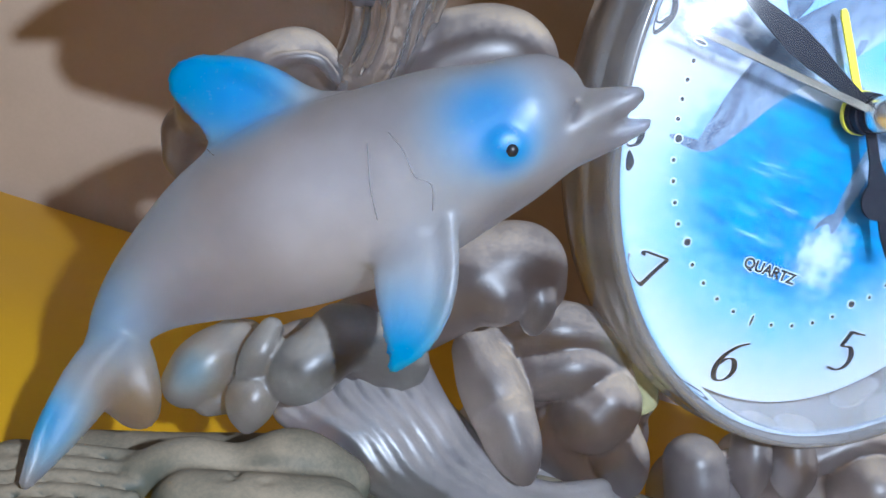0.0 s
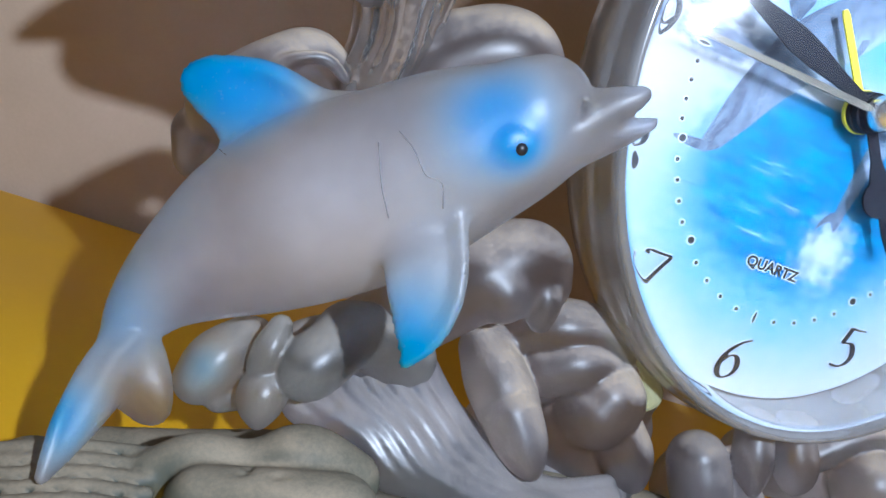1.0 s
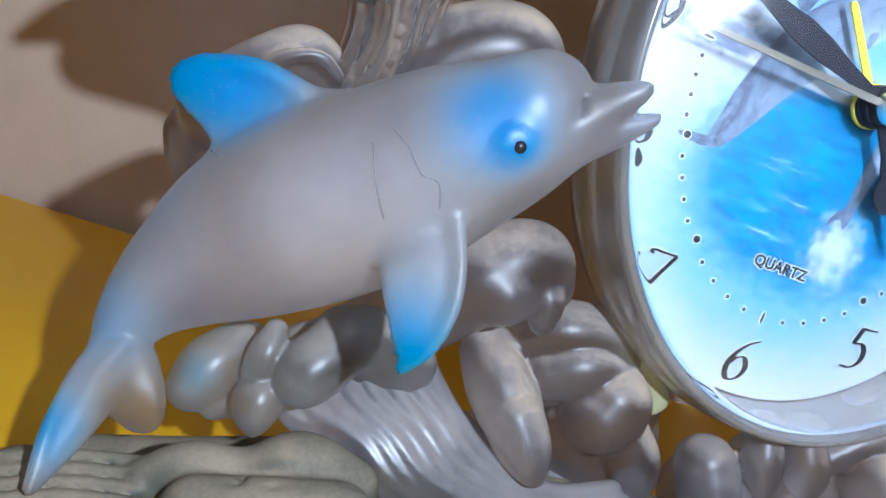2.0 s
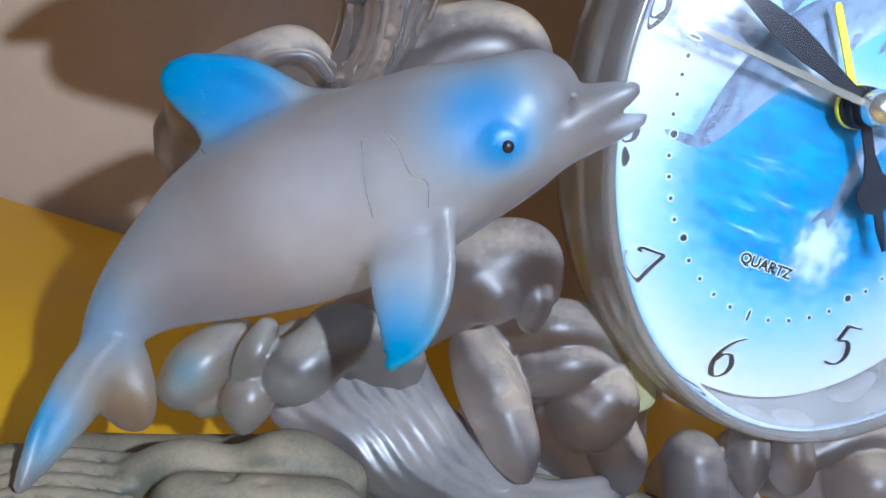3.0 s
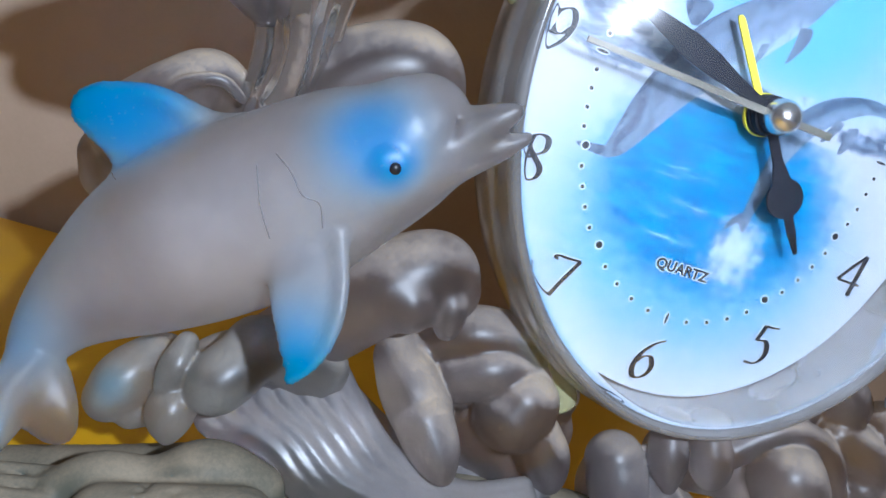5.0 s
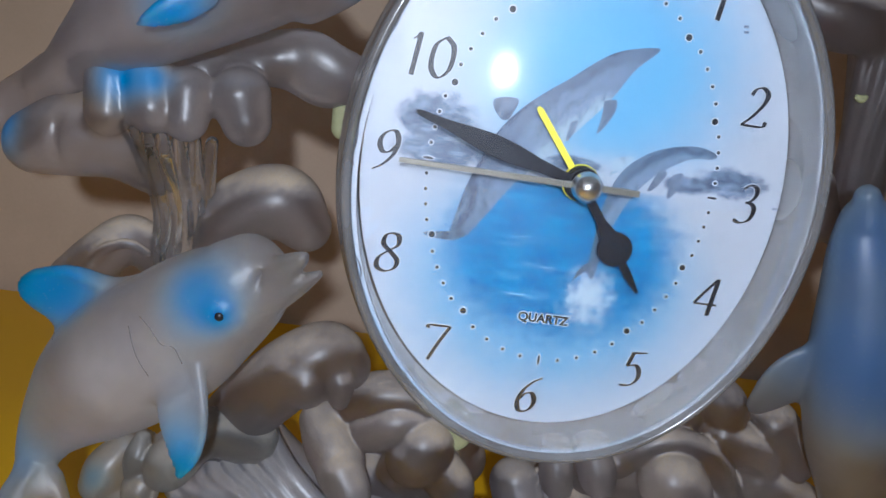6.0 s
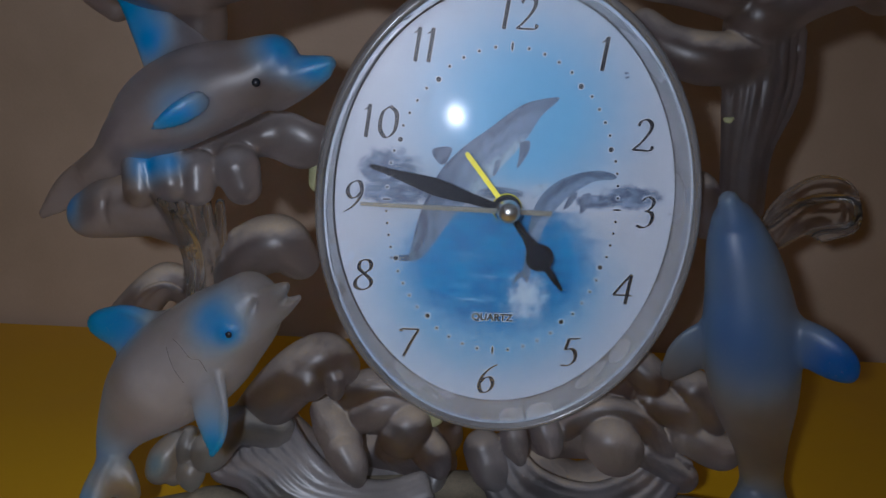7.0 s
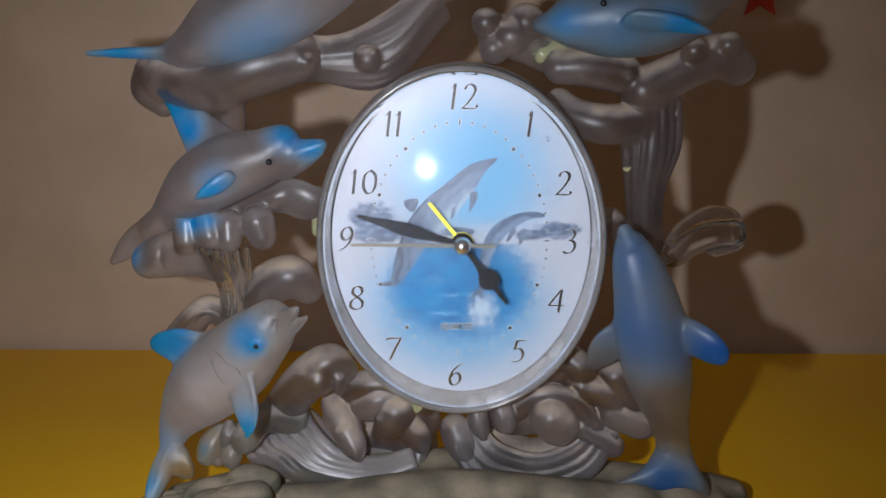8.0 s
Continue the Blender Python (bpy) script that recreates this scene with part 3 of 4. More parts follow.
clay_part("wave", w, resin_wave, clock)

# the curling tongue on the right
w = Clay(0.7)
w.ribbon([(82.9, 10.0, 105.8), (90.8, 16.0, 119.2), (104.5, 20.0, 127.7), (117.2, 22.0, 125.5), (121.1, 22.0, 113.1), (109.4, 20.0, 108.1)], [(88.8, 10.0, 107.1), (95.8, 16.0, 115.5), (104.9, 20.0, 121.4), (112.8, 22.0, 120.1), (114.2, 22.0, 114.4), (103.1, 20.0, 112.0)], 4, 2.0, k=0.8)
w.stroke([(90.8, 18.0, 107.7, 4.8), (104.0, 24.0, 115.2, 6.4), (116.8, 26.0, 116.8, 5.9)], k=1.5)
clay_part("wave", w, resin_clear, clock)

# foam and shell beneath the right hand dolphin
w = Clay(0.7, 0)
for finger in (
    [(6.4, -6.0, 49.2, 4.0), (7.9, -8.0, 42.3, 4.4), (9.7, -9.0, 37.0, 2.0)],
    [(16.0, -6.0, 50.2, 4.7), (18.4, -8.0, 43.8, 4.9), (19.8, -8.0, 39.9, 2.4)],
    [(-1.9, -4.0, 37.9, 6.6), (0.7, -6.0, 32.0, 6.6), (4.1, -8.0, 25.5, 3.3)],
    [(37.7, -9.0, 45.2, 8.7), (40.2, -9.0, 42.3, 8.7)],
    [(24.2, -4.0, 46.1, 4.0), (34.2, -6.0, 54.6, 4.0), (47.2, -6.0, 52.0, 4.0), (57.3, -4.0, 39.6, 3.7)],
    [(45.0, 0.0, 68.9, 5.9), (50.5, -2.0, 64.5, 6.2), (51.5, -3.0, 60.7, 4.0)],
    [(40.7, 2.0, 60.1, 6.3), (33.2, 0.0, 56.6, 4.8)],
    [(64.7, -2.0, 60.9, 7.0), (71.8, -4.0, 53.3, 5.5), (73.4, -4.0, 49.4, 2.9)],
    [(51.0, -3.0, 56.8, 5.5), (60.3, -4.0, 53.7, 5.9), (65.6, -4.0, 48.0, 3.3)],
    [(63.4, -3.0, 45.4, 5.9), (74.8, -4.0, 40.8, 6.3), (78.6, -4.0, 40.6, 4.4)],
    [(51.1, -3.0, 38.8, 5.6), (62.8, -4.0, 31.8, 5.6), (65.9, -4.0, 29.8, 3.4)],
):
    w.stroke(finger, k=0.6)
w.stroke([(18.6, 6.0, 39.0, 7.6), (41.4, 6.0, 42.1, 9.5), (64.1, 6.0, 45.3, 8.4)], k=2)
w.stroke([(40.0, 6.0, 56.4, 7.5), (55.4, 6.0, 55.1, 8.3), (69.6, 6.0, 47.6, 7.6)], k=2)
w.stroke([(59.8, 4.0, 123.7, 7.8), (65.1, 6.0, 116.3, 7.0)], k=1.5)
clay_part("wave", w, resin_wave, clock)
w = Clay(0.7, 0)
w.ribbon([(6.2, -4.0, 42.9), (15.6, -8.0, 32.1), (32.3, -8.0, 27.1), (46.6, -6.0, 31.4), (56.0, -4.0, 40.7)], [(-4.5, -6.0, 36.1), (6.2, -12.0, 20.0), (29.8, -12.0, 14.3), (53.5, -10.0, 20.6), (65.3, -6.0, 36.6)], 12, 2.1, k=0.5)
w.stroke([(9.0, 6.0, 28.1, 11.1), (31.4, 6.0, 17.6, 11.1), (53.3, 6.0, 25.7, 11.1)], k=2)
clay_part("wave", w, resin_wave, clock)

clay_part("glue_joint", Clay(0.5, 0).stroke([(64.3, -2.0, 147.8, 0.8), (65.5, -2.0, 147.5, 1.0), (66.5, -2.0, 148.2, 0.7)], k=1), glue_mat, clock, "small whitish glue blob")
# yellowed glue joints
for pts in ([(-30.7, 2.0, 58.6, 2.6), (-24.0, 0.0, 53.7, 3.5), (-17.8, -2.0, 48.6, 2.8), (-18.5, -3.0, 46.0, 1.7)], [(-58.2, 0.0, 126.5, 2.4), (-57.5, -2.0, 122.5, 2.8)], [(31.0, 0.0, 192.2, 4.4), (36.4, 0.0, 194.3, 3.5), (40.9, 0.0, 191.1, 3.1)]):
    clay_part("glue_joint", Clay(0.6).stroke(pts, k=1), glue_mat, clock, "yellowed clear glue blob")


def dolphin(patches, build, eye=None, color=GREY, step=0.65, trans=0.88, sheen=0.05, blue=BLUE, zones=()):
    d = Clay(step)
    build(d)
    me = d.mesh("dolphin")
    ob = mesh_part("dolphin", me, resin("dolphin_resin", color, patches, trans=trans, rough=0.5, dust=0.1, sheen=sheen, blue=blue, milk=0.85, ior=1.2, zones=zones, gloss=0.8), clock, "frosted translucent resin dolphin with airbrushed blue patches")
    if eye:
        x, y, z, r = eye
        e = bmesh.new()
        bmesh.ops.create_uvsphere(e, u_segments=16, v_segments=10, radius=r * MM, matrix=Matrix.Translation((x * MM, y * MM, z * MM)))
        part("eye", e, ink, ob, "small glossy black painted eye")
    return ob


def dolphin_low(d):
    d.stroke([(-72.0, -29.0, 90.6, 9.3), (-74.9, -28.0, 87.4, 11.0), (-81.4, -24.5, 81.4, 13.6), (-89.1, -20.0, 73.0, 15.6), (-98.0, -16.0, 65.2, 16.1), (-105.5, -12.0, 57.6, 14.5), (-112.0, -9.0, 49.8, 11.2), (-117.4, -7.5, 42.1, 7.9), (-120.3, -8.0, 35.3, 5.5), (-120.4, -10.0, 31.0, 4.4)], flat=(0, 1, 0, 0.92))
    # melon, beak and the open mouth
    d.stroke([(-72.4, -30.0, 94.6, 6.3), (-74.3, -30.0, 92.9, 7.0)], k=3)
    d.stroke([(-70.0, -32.0, 91.9, 4.6), (-66.4, -34.0, 95.2, 3.1), (-63.2, -36.0, 98.0, 2.1), (-60.6, -37.3, 100.2, 1.1)], k=1.6)
    d.stroke([(-68.0, -34.0, 91.0, 3.0), (-63.6, -36.0, 95.6, 1.9), (-61.0, -37.0, 98.6, 1.2)], k=1.2)
    d.stroke([(-72.5, -31.0, 84.6, 5.2), (-66.4, -33.5, 89.2, 3.4), (-61.2, -35.5, 93.2, 2.1), (-57.2, -36.6, 96.7, 1.0)], k=1.6)
    d.stroke([(-62.6, -36.5, 95.0, 0.15), (-60.8, -37.0, 96.7, 0.25), (-57.0, -37.5, 100.0, 0.7)], k=0.5, cut=True, flat=(0, 1, 0, 12.0))
    d.stroke([(-72.2, -38.5, 83.2, 0.35), (-69.9, -38.6, 86.2, 0.6), (-67.3, -38.4, 89.9, 0.7), (-64.2, -38.6, 93.8, 0.6)], k=0.7, cut=True)
    d.stroke([(-67.4, -32.5, 97.6, 0.5), (-68.6, -35.0, 95.6, 0.6), (-69.6, -37.6, 92.4, 0.6), (-70.6, -38.4, 90.1, 0.4)], k=1.2, cut=True)
    # dorsal fin, hollowed behind
    d.stroke([(-103.0, -15.0, 75.4, 8.2), (-111.0, -13.5, 78.4, 6.2), (-118.2, -12.5, 78.6, 4.6), (-122.6, -12.0, 77.9, 3.2)], flat=(0.25, 1, 0, 0.2), k=3)
    d.stroke([(-110.2, -14.0, 72.6, 5.0), (-116.6, -13.0, 74.4, 4.4), (-121.6, -12.2, 76.6, 3.4)], flat=(0.25, 1, 0, 0.18), k=2)
    d.stroke([(-105.8, -16.0, 81.6, 1.4), (-113.5, -14.0, 82.9, 1.2), (-121.0, -12.0, 80.6, 1.1)], k=2)
    # flipper with its raised leading edge
    d.stroke([(-83.2, -33.0, 66.8, 6.6), (-81.9, -37.0, 60.7, 5.4), (-81.2, -38.4, 55.7, 4.0), (-81.6, -38.6, 51.4, 2.3), (-82.2, -38.5, 48.9, 0.9)], flat=(0.38, 1, 0, 0.17), k=2.2)
    d.stroke([(-79.9, -35.0, 72.8, 1.1), (-77.7, -38.4, 66.3, 0.9), (-77.0, -40.0, 60.2, 0.8), (-78.2, -40.0, 54.4, 0.7), (-81.0, -39.4, 49.6, 0.5)], k=1.6)
    # two thin tail flukes with a notch between them
    d.stroke([(-120.0, -10.5, 30.6, 4.2), (-121.4, -16.0, 25.8, 4.3), (-123.0, -22.0, 20.4, 3.3), (-124.4, -27.0, 15.6, 1.8), (-125.0, -29.5, 12.8, 0.6)], flat=(0, 1, 0.45, 0.15), k=1.5)
    d.stroke([(-118.4, -10.0, 30.2, 4.2), (-117.4, -13.0, 26.4, 4.3), (-115.2, -15.0, 23.4, 3.6), (-113.4, -16.0, 21.4, 2.2)], flat=(0, 1, 0.35, 0.14), k=1.5)
    d.stroke([(-117.6, -10.0, 31.0, 2.0), (-114.3, -13.0, 28.2, 2.6), (-112.2, -15.0, 24.4, 2.2), (-111.6, -16.0, 21.6, 1.2)], flat=(0, 1, 0.35, 0.18), k=1.5)
    d.stroke([(-123.2, -11.0, 32.6, 0.8), (-125.1, -18.0, 27.6, 0.9), (-125.8, -25.0, 20.9, 0.9), (-125.2, -29.5, 13.3, 0.5)], k=1.2)
    d.stroke([(-119.4, -14.0, 33.6, 0.7), (-121.6, -17.5, 29.4, 0.7), (-123.2, -22.0, 23.8, 0.4)], k=1.0)
    # lids round the eye
    d.stroke([(-77.0, -36.6, 85.6, 1.9), (-76.0, -36.6, 85.8, 1.8)], k=2)
    d.stroke([(-78.7, -37.9, 86.0, 0.45), (-77.9, -38.2, 87.5, 0.45), (-75.9, -38.4, 87.7, 0.45), (-74.5, -38.4, 86.5, 0.45), (-74.7, -38.4, 84.7, 0.45), (-76.4, -38.2, 83.7, 0.45), (-78.1, -37.9, 84.5, 0.45), (-78.7, -37.9, 86.0, 0.45)], k=0.6)


low_dolphin = dolphin([(-125.5, -12.0, 77.4, 17.0), ((-117.5, -13.0, 79.8, 19.0), 0.95), ((-113.6, -14.0, 82.0, 13.4), 0.7), ((-80.3, -36.0, 88.7, 14.5), 0.9), (-76.6, -39.5, 85.8, 7.5), (-80.3, -39.0, 51.1, 18.0), ((-126.0, -26.0, 23.1, 11.9), 0.95), ((-125.6, -10.0, 36.8, 17.8), 0.6), ((-119.4, -10.0, 56.1, 17.7), 0.4), ((-81.4, -40.0, 72.5, 13.5), 0.15)], dolphin_low, (-76.0, -37.9, 85.7, 1.2), zones=((-95.0, -32.0, 66.0, 27.0, 0.7), (-116.0, -16.0, 24.0, 17.0, 0.965), (-62.0, -36.0, 95.0, 9.0, 0.93)))


def hairline(ob, points, material, radius=0.09, label=""):
    """A fine crack that follows the front of a skin; points are x, z in mm."""
    tree = BVHTree.FromPolygons([v.co for v in ob.data.vertices], [p.vertices for p in ob.data.polygons])
    spine = []
    for x, z in spline(points, 6):
        hit = tree.ray_cast(Vector((x * MM, -0.08, z * MM)), Vector((0, 1, 0)))[0]
        if hit:
            spine.append(hit)
    bm = bmesh.new()
    rings = [[bm.verts.new(p + Vector((radius * math.cos(a), 0.4 * radius * math.sin(a), 0.6 * radius * math.cos(a))) * MM) for a in [math.pi * k / 3 for k in range(6)]] for p in spine]
    for p, q in zip(rings, rings[1:]):
        for k in range(6):
            bm.faces.new((p[k], p[(k + 1) % 6], q[(k + 1) % 6], q[k]))
    part("crack", bm, material, ob, label)


crack_mat = mat("crack_shade", (0.2, 0.2, 0.22), 0.6)
for crack in (((-95.0, 79.2), (-92.7, 73.6), (-89.9, 69.2)), ((-92.8, 81.8), (-90.1, 80.1), (-87.4, 77.3), (-84.7, 76.9), (-83.0, 73.4)), ((-118.0, 69.0), (-116.3, 68.4), (-114.8, 68.4))):
    hairline(low_dolphin, crack, crack_mat, 0.09, "hairline crack in the resin")


def dolphin_up(d):
    d.stroke([(-70.6, -16.0, 155.9, 8.8), (-76.9, -16.0, 153.2, 10.7), (-88.2, -15.0, 149.5, 12.7), (-100.4, -12.0, 143.2, 12.3), (-111.3, -7.0, 134.9, 8.6), (-120.1, -2.0, 127.2, 5.8), (-127.0, 2.0, 122.8, 4.2)], flat=(0, 1, 0, 0.85))
    d.stroke([(-68.2, -16.0, 158.6, 7.2), (-70.6, -16.0, 157.4, 7.9)], k=2)
    d.stroke([(-64.9, -17.0, 154.6, 5.7), (-58.3, -19.0, 156.7, 4.0), (-52.5, -20.0, 158.7, 2.2)], k=1.5)
    d.stroke([(-67.4, -16.0, 149.8, 5.2), (-60.0, -18.0, 152.6, 3.5), (-53.2, -20.0, 156.0, 1.7)], k=1.2)
    d.stroke([(-63.3, -30.0, 151.4, 0.6), (-57.4, -30.0, 153.2, 0.6), (-50.0, -30.0, 157.6, 0.6)], k=0.8, cut=True)
    d.stroke([(-86.2, -28.0, 147.2, 3.3), (-91.4, -30.0, 143.5, 3.3), (-98.3, -31.0, 139.4, 1.2)], flat=(-0.2, 1, 0.3, 0.35), k=1.5)
    d.stroke([(-99.5, -8.0, 156.4, 8.6), (-105.0, -7.0, 164.2, 6.2), (-110.5, -6.0, 171.4, 3.8), (-116.4, -6.0, 177.6, 1.6)], flat=(0.2, 1, 0.2, 0.3), k=2)
    d.stroke([(-91.0, -9.0, 159.6, 5.4), (-100.2, -7.5, 166.4, 4.4), (-108.6, -6.5, 173.0, 2.6), (-114.8, -6.0, 178.2, 1.4)], flat=(0.2, 1, 0.2, 0.32), k=2)
    d.stroke([(-125.2, 2.0, 124.7, 4.5), (-136.0, 6.0, 115.6, 5.3), (-146.7, 9.0, 106.4, 1.8)], flat=(0.3, 1, 0.2, 0.4), k=2)
    d.stroke([(-123.4, 2.0, 125.6, 4.2), (-127.2, 2.0, 117.6, 3.8), (-128.4, 2.0, 110.4, 1.8)], flat=(0.3, 1, 0.2, 0.4), k=2)


dolphin([(-64.8, -22.0, 164.2, 15.3), (-55.3, -24.0, 157.8, 12.2), (-92.6, -32.0, 143.4, 16.4), (-112.0, -6.0, 171.8, 19.4), (-105.2, -8.0, 162.7, 11.3)], dolphin_up, (-70.6, -28.5, 153.0, 1.2), (0.68, 0.68, 0.75), trans=0.93, sheen=0.03)


def dolphin_upright(d):
    d.stroke([(65.0, -18.0, 119.6, 6.4), (67.4, -18.0, 112.6, 9.2), (71.0, -18.0, 101.8, 11.8), (75.0, -18.0, 84.4, 14.2), (78.9, -16.0, 67.5, 13.2), (84.7, -12.0, 48.8, 8.6), (88.9, -8.0, 33.1, 6.6), (91.4, -5.0, 23.3, 6.4)], flat=(0, 1, 0, 0.85))
    d.stroke([(84.8, -20.0, 87.3, 6.7), (89.6, -27.0, 85.7, 7.2), (94.7, -32.0, 82.7, 5.8), (97.6, -34.0, 79.7, 2.6)], flat=(0.3, 1, 0.3, 0.25), k=2)
    d.stroke([(65.4, -16.0, 85.0, 6.8), (59.0, -14.0, 78.6, 7.9), (54.3, -12.0, 71.2, 4.5)], flat=(-0.2, 1, 0.2, 0.25), k=2)
    d.stroke([(64.0, -20.0, 121.7, 4.6), (61.8, -21.0, 126.2, 3.0)], k=2)
    d.stroke([(66.7, -37.0, 94.3, 0.9), (66.9, -37.0, 94.1, 0.9)], k=1, cut=True)
    d.stroke([(89.2, -6.0, 30.4, 6.6), (86.5, -10.0, 19.6, 11.8), (78.1, -12.0, 13.6, 12.3), (66.4, -12.0, 13.5, 7.1)], flat=(0, 1, 0.4, 0.35), k=2)
    d.stroke([(89.1, -8.0, 25.0, 7.1), (93.4, -12.0, 14.3, 10.4), (98.6, -12.0, 5.3, 6.2)], flat=(0, 1, 0.4, 0.35), k=2)


dolphin([((62.7, -26.0, 117.6, 24.0), 0.75), ((62.3, -30.0, 90.6, 34.0), 0.85), ((71.5, -34.0, 78.8, 22.0), 0.5), (94.0, -33.0, 82.2, 24.0), ((84.5, -18.0, 19.4, 23.1), 0.95)], dolphin_upright, (76.5, -20.5, 112.6, 1.1), (0.6, 0.62, 0.68), trans=0.93, sheen=0.03, blue=(0.0, 0.17, 0.6))


def dolphin_diving(d):
    d.stroke([(-112.5, -4.0, 190.8, 4.8), (-100.2, -8.0, 193.9, 9.8), (-83.7, -12.0, 203.1, 15.7), (-66.0, -14.0, 215.0, 19.0), (-49.1, -14.0, 228.7, 19.4), (-34.5, -14.0, 240.3, 12.2)], flat=(0, 1, 0, 0.85))
    d.stroke([(-110.2, -4.0, 191.9, 4.8), (-124.7, -6.0, 192.0, 4.1), (-141.2, -8.0, 191.8, 2.1)], flat=(0, 0.3, 1, 0.5), k=2)


dolphin([(-130.1, -6.0, 192.5, 23.7), ((-79.3, -24.0, 190.6, 24.5), 0.6), ((-64.3, -26.0, 198.5, 22.1), 0.5)], dolphin_diving, None, (0.68, 0.68, 0.75), trans=0.93, sheen=0.03)


def dolphin_top(d):
    d.stroke([(28.3, -14.0, 202.1, 2.9), (34.5, -14.0, 202.7, 5.8), (43.8, -14.0, 204.1, 10.8), (58.2, -14.0, 206.1, 15.7), (74.5, -14.0, 210.1, 16.5), (90.8, -12.0, 221.2, 12.4), (102.7, -10.0, 235.1, 7.4)], flat=(0, 1, 0, 0.85))
    d.stroke([(61.1, -30.0, 203.3, 5.5), (72.2, -33.0, 201.8, 4.7), (84.4, -35.0, 198.7, 1.7)], flat=(0, 0.6, 1, 0.4), k=2)


dolphin([(34.0, -26.0, 202.5, 18.0), (75.8, -34.0, 201.2, 17.5), ((55.4, -30.0, 198.5, 25.7), 0.7)], dolphin_top, (49.2, -27.0, 209.0, 1.2), (0.4, 0.43, 0.48), trans=0.94, sheen=0.03)

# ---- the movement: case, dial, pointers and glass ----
bezel_profile = [(0.1, 0.2), (0.5, -4.0), (1.1, -12.5), (1.5, -15.0), (2.1, -16.2), (2.9, -16.4), (3.7, -15.6), (4.2, -14.0), (4.3, -9.5), (4.6, -8.2), (5.2, -7.2), (5.5, -5.0), (5.5, 2.0), (4.8, 7.0), (3.0, 9.0), (0.4, 10.0), (0.2, 2.0)]
part("bezel", oval_ring(bezel_profile, DX, 118.6, 52.4, 65.1), bezel_mat, clock, "oval clear grey plastic bezel")
oval = [(DX + 52.3 * math.cos(2 * math.pi * i / 120), 118.6 + 65.0 * math.sin(2 * math.pi * i / 120)) for i in range(120)]
part("back_case", prism(oval, 2.0, 12.0), resin_base, clock, smooth=False)
dial = part("dial", prism(oval, 0.0, 1.8), dial_mat, clock, "white oval dial printed with blue sea and sky", smooth=False)


def flat_part(name, outline, y, material, parent, label="", thick=0.04, steps=4):
    o = spline(outline + outline[:1], steps)[:-1] if steps > 1 else outline
    return part(name, prism([tuple(p) for p in o], y, y + thick), material, parent, label, smooth=False)


def dial2(*pts):
    return [(p[0], p[2]) for p in pts]


# the printed picture
big = dial2((-29.1, 0.0, 99.0), (-27.6, 0.0, 106.7), (-25.7, 0.0, 114.9), (-21.0, 0.0, 126.6), (-14.5, 0.0, 134.7), (-5.5, 0.0, 142.0), (1.0, 0.0, 147.4), (6.0, 0.0, 150.1), (13.5, 0.0, 151.8), (13.8, 0.0, 150.5), (9.3, 0.0, 145.9), (5.1, 0.0, 138.6), (-0.8, 0.0, 131.0), (-7.7, 0.0, 123.0), (-14.7, 0.0, 115.2), (-20.5, 0.0, 106.3), (-24.9, 0.0, 100.3))
flat_part("printed_figure", big, -0.1, fish_print, dial, "grey-blue printed leaping shape")
flat_part("printed_figure", dial2((3.4, 0.0, 137.8), (6.3, 0.0, 138.3), (6.2, 0.0, 134.8), (3.1, 0.0, 129.8), (3.4, 0.0, 133.8)), -0.19, dark_print, dial)
flat_part("printed_figure", dial2((-3.8, 0.0, 131.7), (-2.1, 0.0, 132.3), (-2.6, 0.0, 129.2), (-4.0, 0.0, 127.0)), -0.19, dark_print, dial)
flat_part("printed_figure", dial2((-18.6, 0.0, 130.1), (-17.1, 0.0, 135.1), (-22.2, 0.0, 134.8), (-23.0, 0.0, 133.0), (-20.6, 0.0, 130.0)), -0.13, fish_print, dial)
flat_part("printed_figure", dial2((-28.6, 0.0, 101.2), (-26.0, 0.0, 101.0), (-27.1, 0.0, 99.1), (-33.0, 0.0, 99.2), (-34.8, 0.0, 100.2)), -0.13, fish_print, dial)
small = dial2((7.2, 0.0, 96.5), (7.5, 0.0, 104.8), (8.3, 0.0, 113.8), (10.7, 0.0, 121.1), (15.6, 0.0, 126.2), (21.4, 0.0, 129.0), (28.3, 0.0, 130.3), (33.3, 0.0, 129.2), (32.9, 0.0, 127.8), (26.9, 0.0, 126.8), (20.2, 0.0, 122.4), (15.4, 0.0, 116.8), (11.7, 0.0, 108.6), (9.5, 0.0, 97.5))
flat_part("printed_figure", small, -0.1, small_print, dial, "smaller grey-blue printed leaping shape")
flat_part("printed_figure", dial2((23.7, 0.0, 122.6), (26.3, 0.0, 123.2), (25.8, 0.0, 119.1), (23.4, 0.0, 116.7)), -0.19, dark_print, dial)
flat_part("printed_figure", dial2((20.2, 0.0, 123.3), (22.3, 0.0, 123.0), (20.5, 0.0, 119.4), (18.2, 0.0, 117.9)), -0.19, dark_print, dial)
flat_part("printed_figure", dial2((8.2, 0.0, 120.1), (8.7, 0.0, 124.5), (13.3, 0.0, 125.6), (11.5, 0.0, 122.9)), -0.13, fish_print, dial)
flat_part("printed_figure", dial2((3.9, 0.0, 92.6), (5.0, 0.0, 95.8), (7.6, 0.0, 98.2), (9.5, 0.0, 97.5), (8.7, 0.0, 93.8), (6.8, 0.0, 95.5)), -0.19, dark_print, dial)

# minute marks on an oval track
MX, MZ = 35.6, 47.5


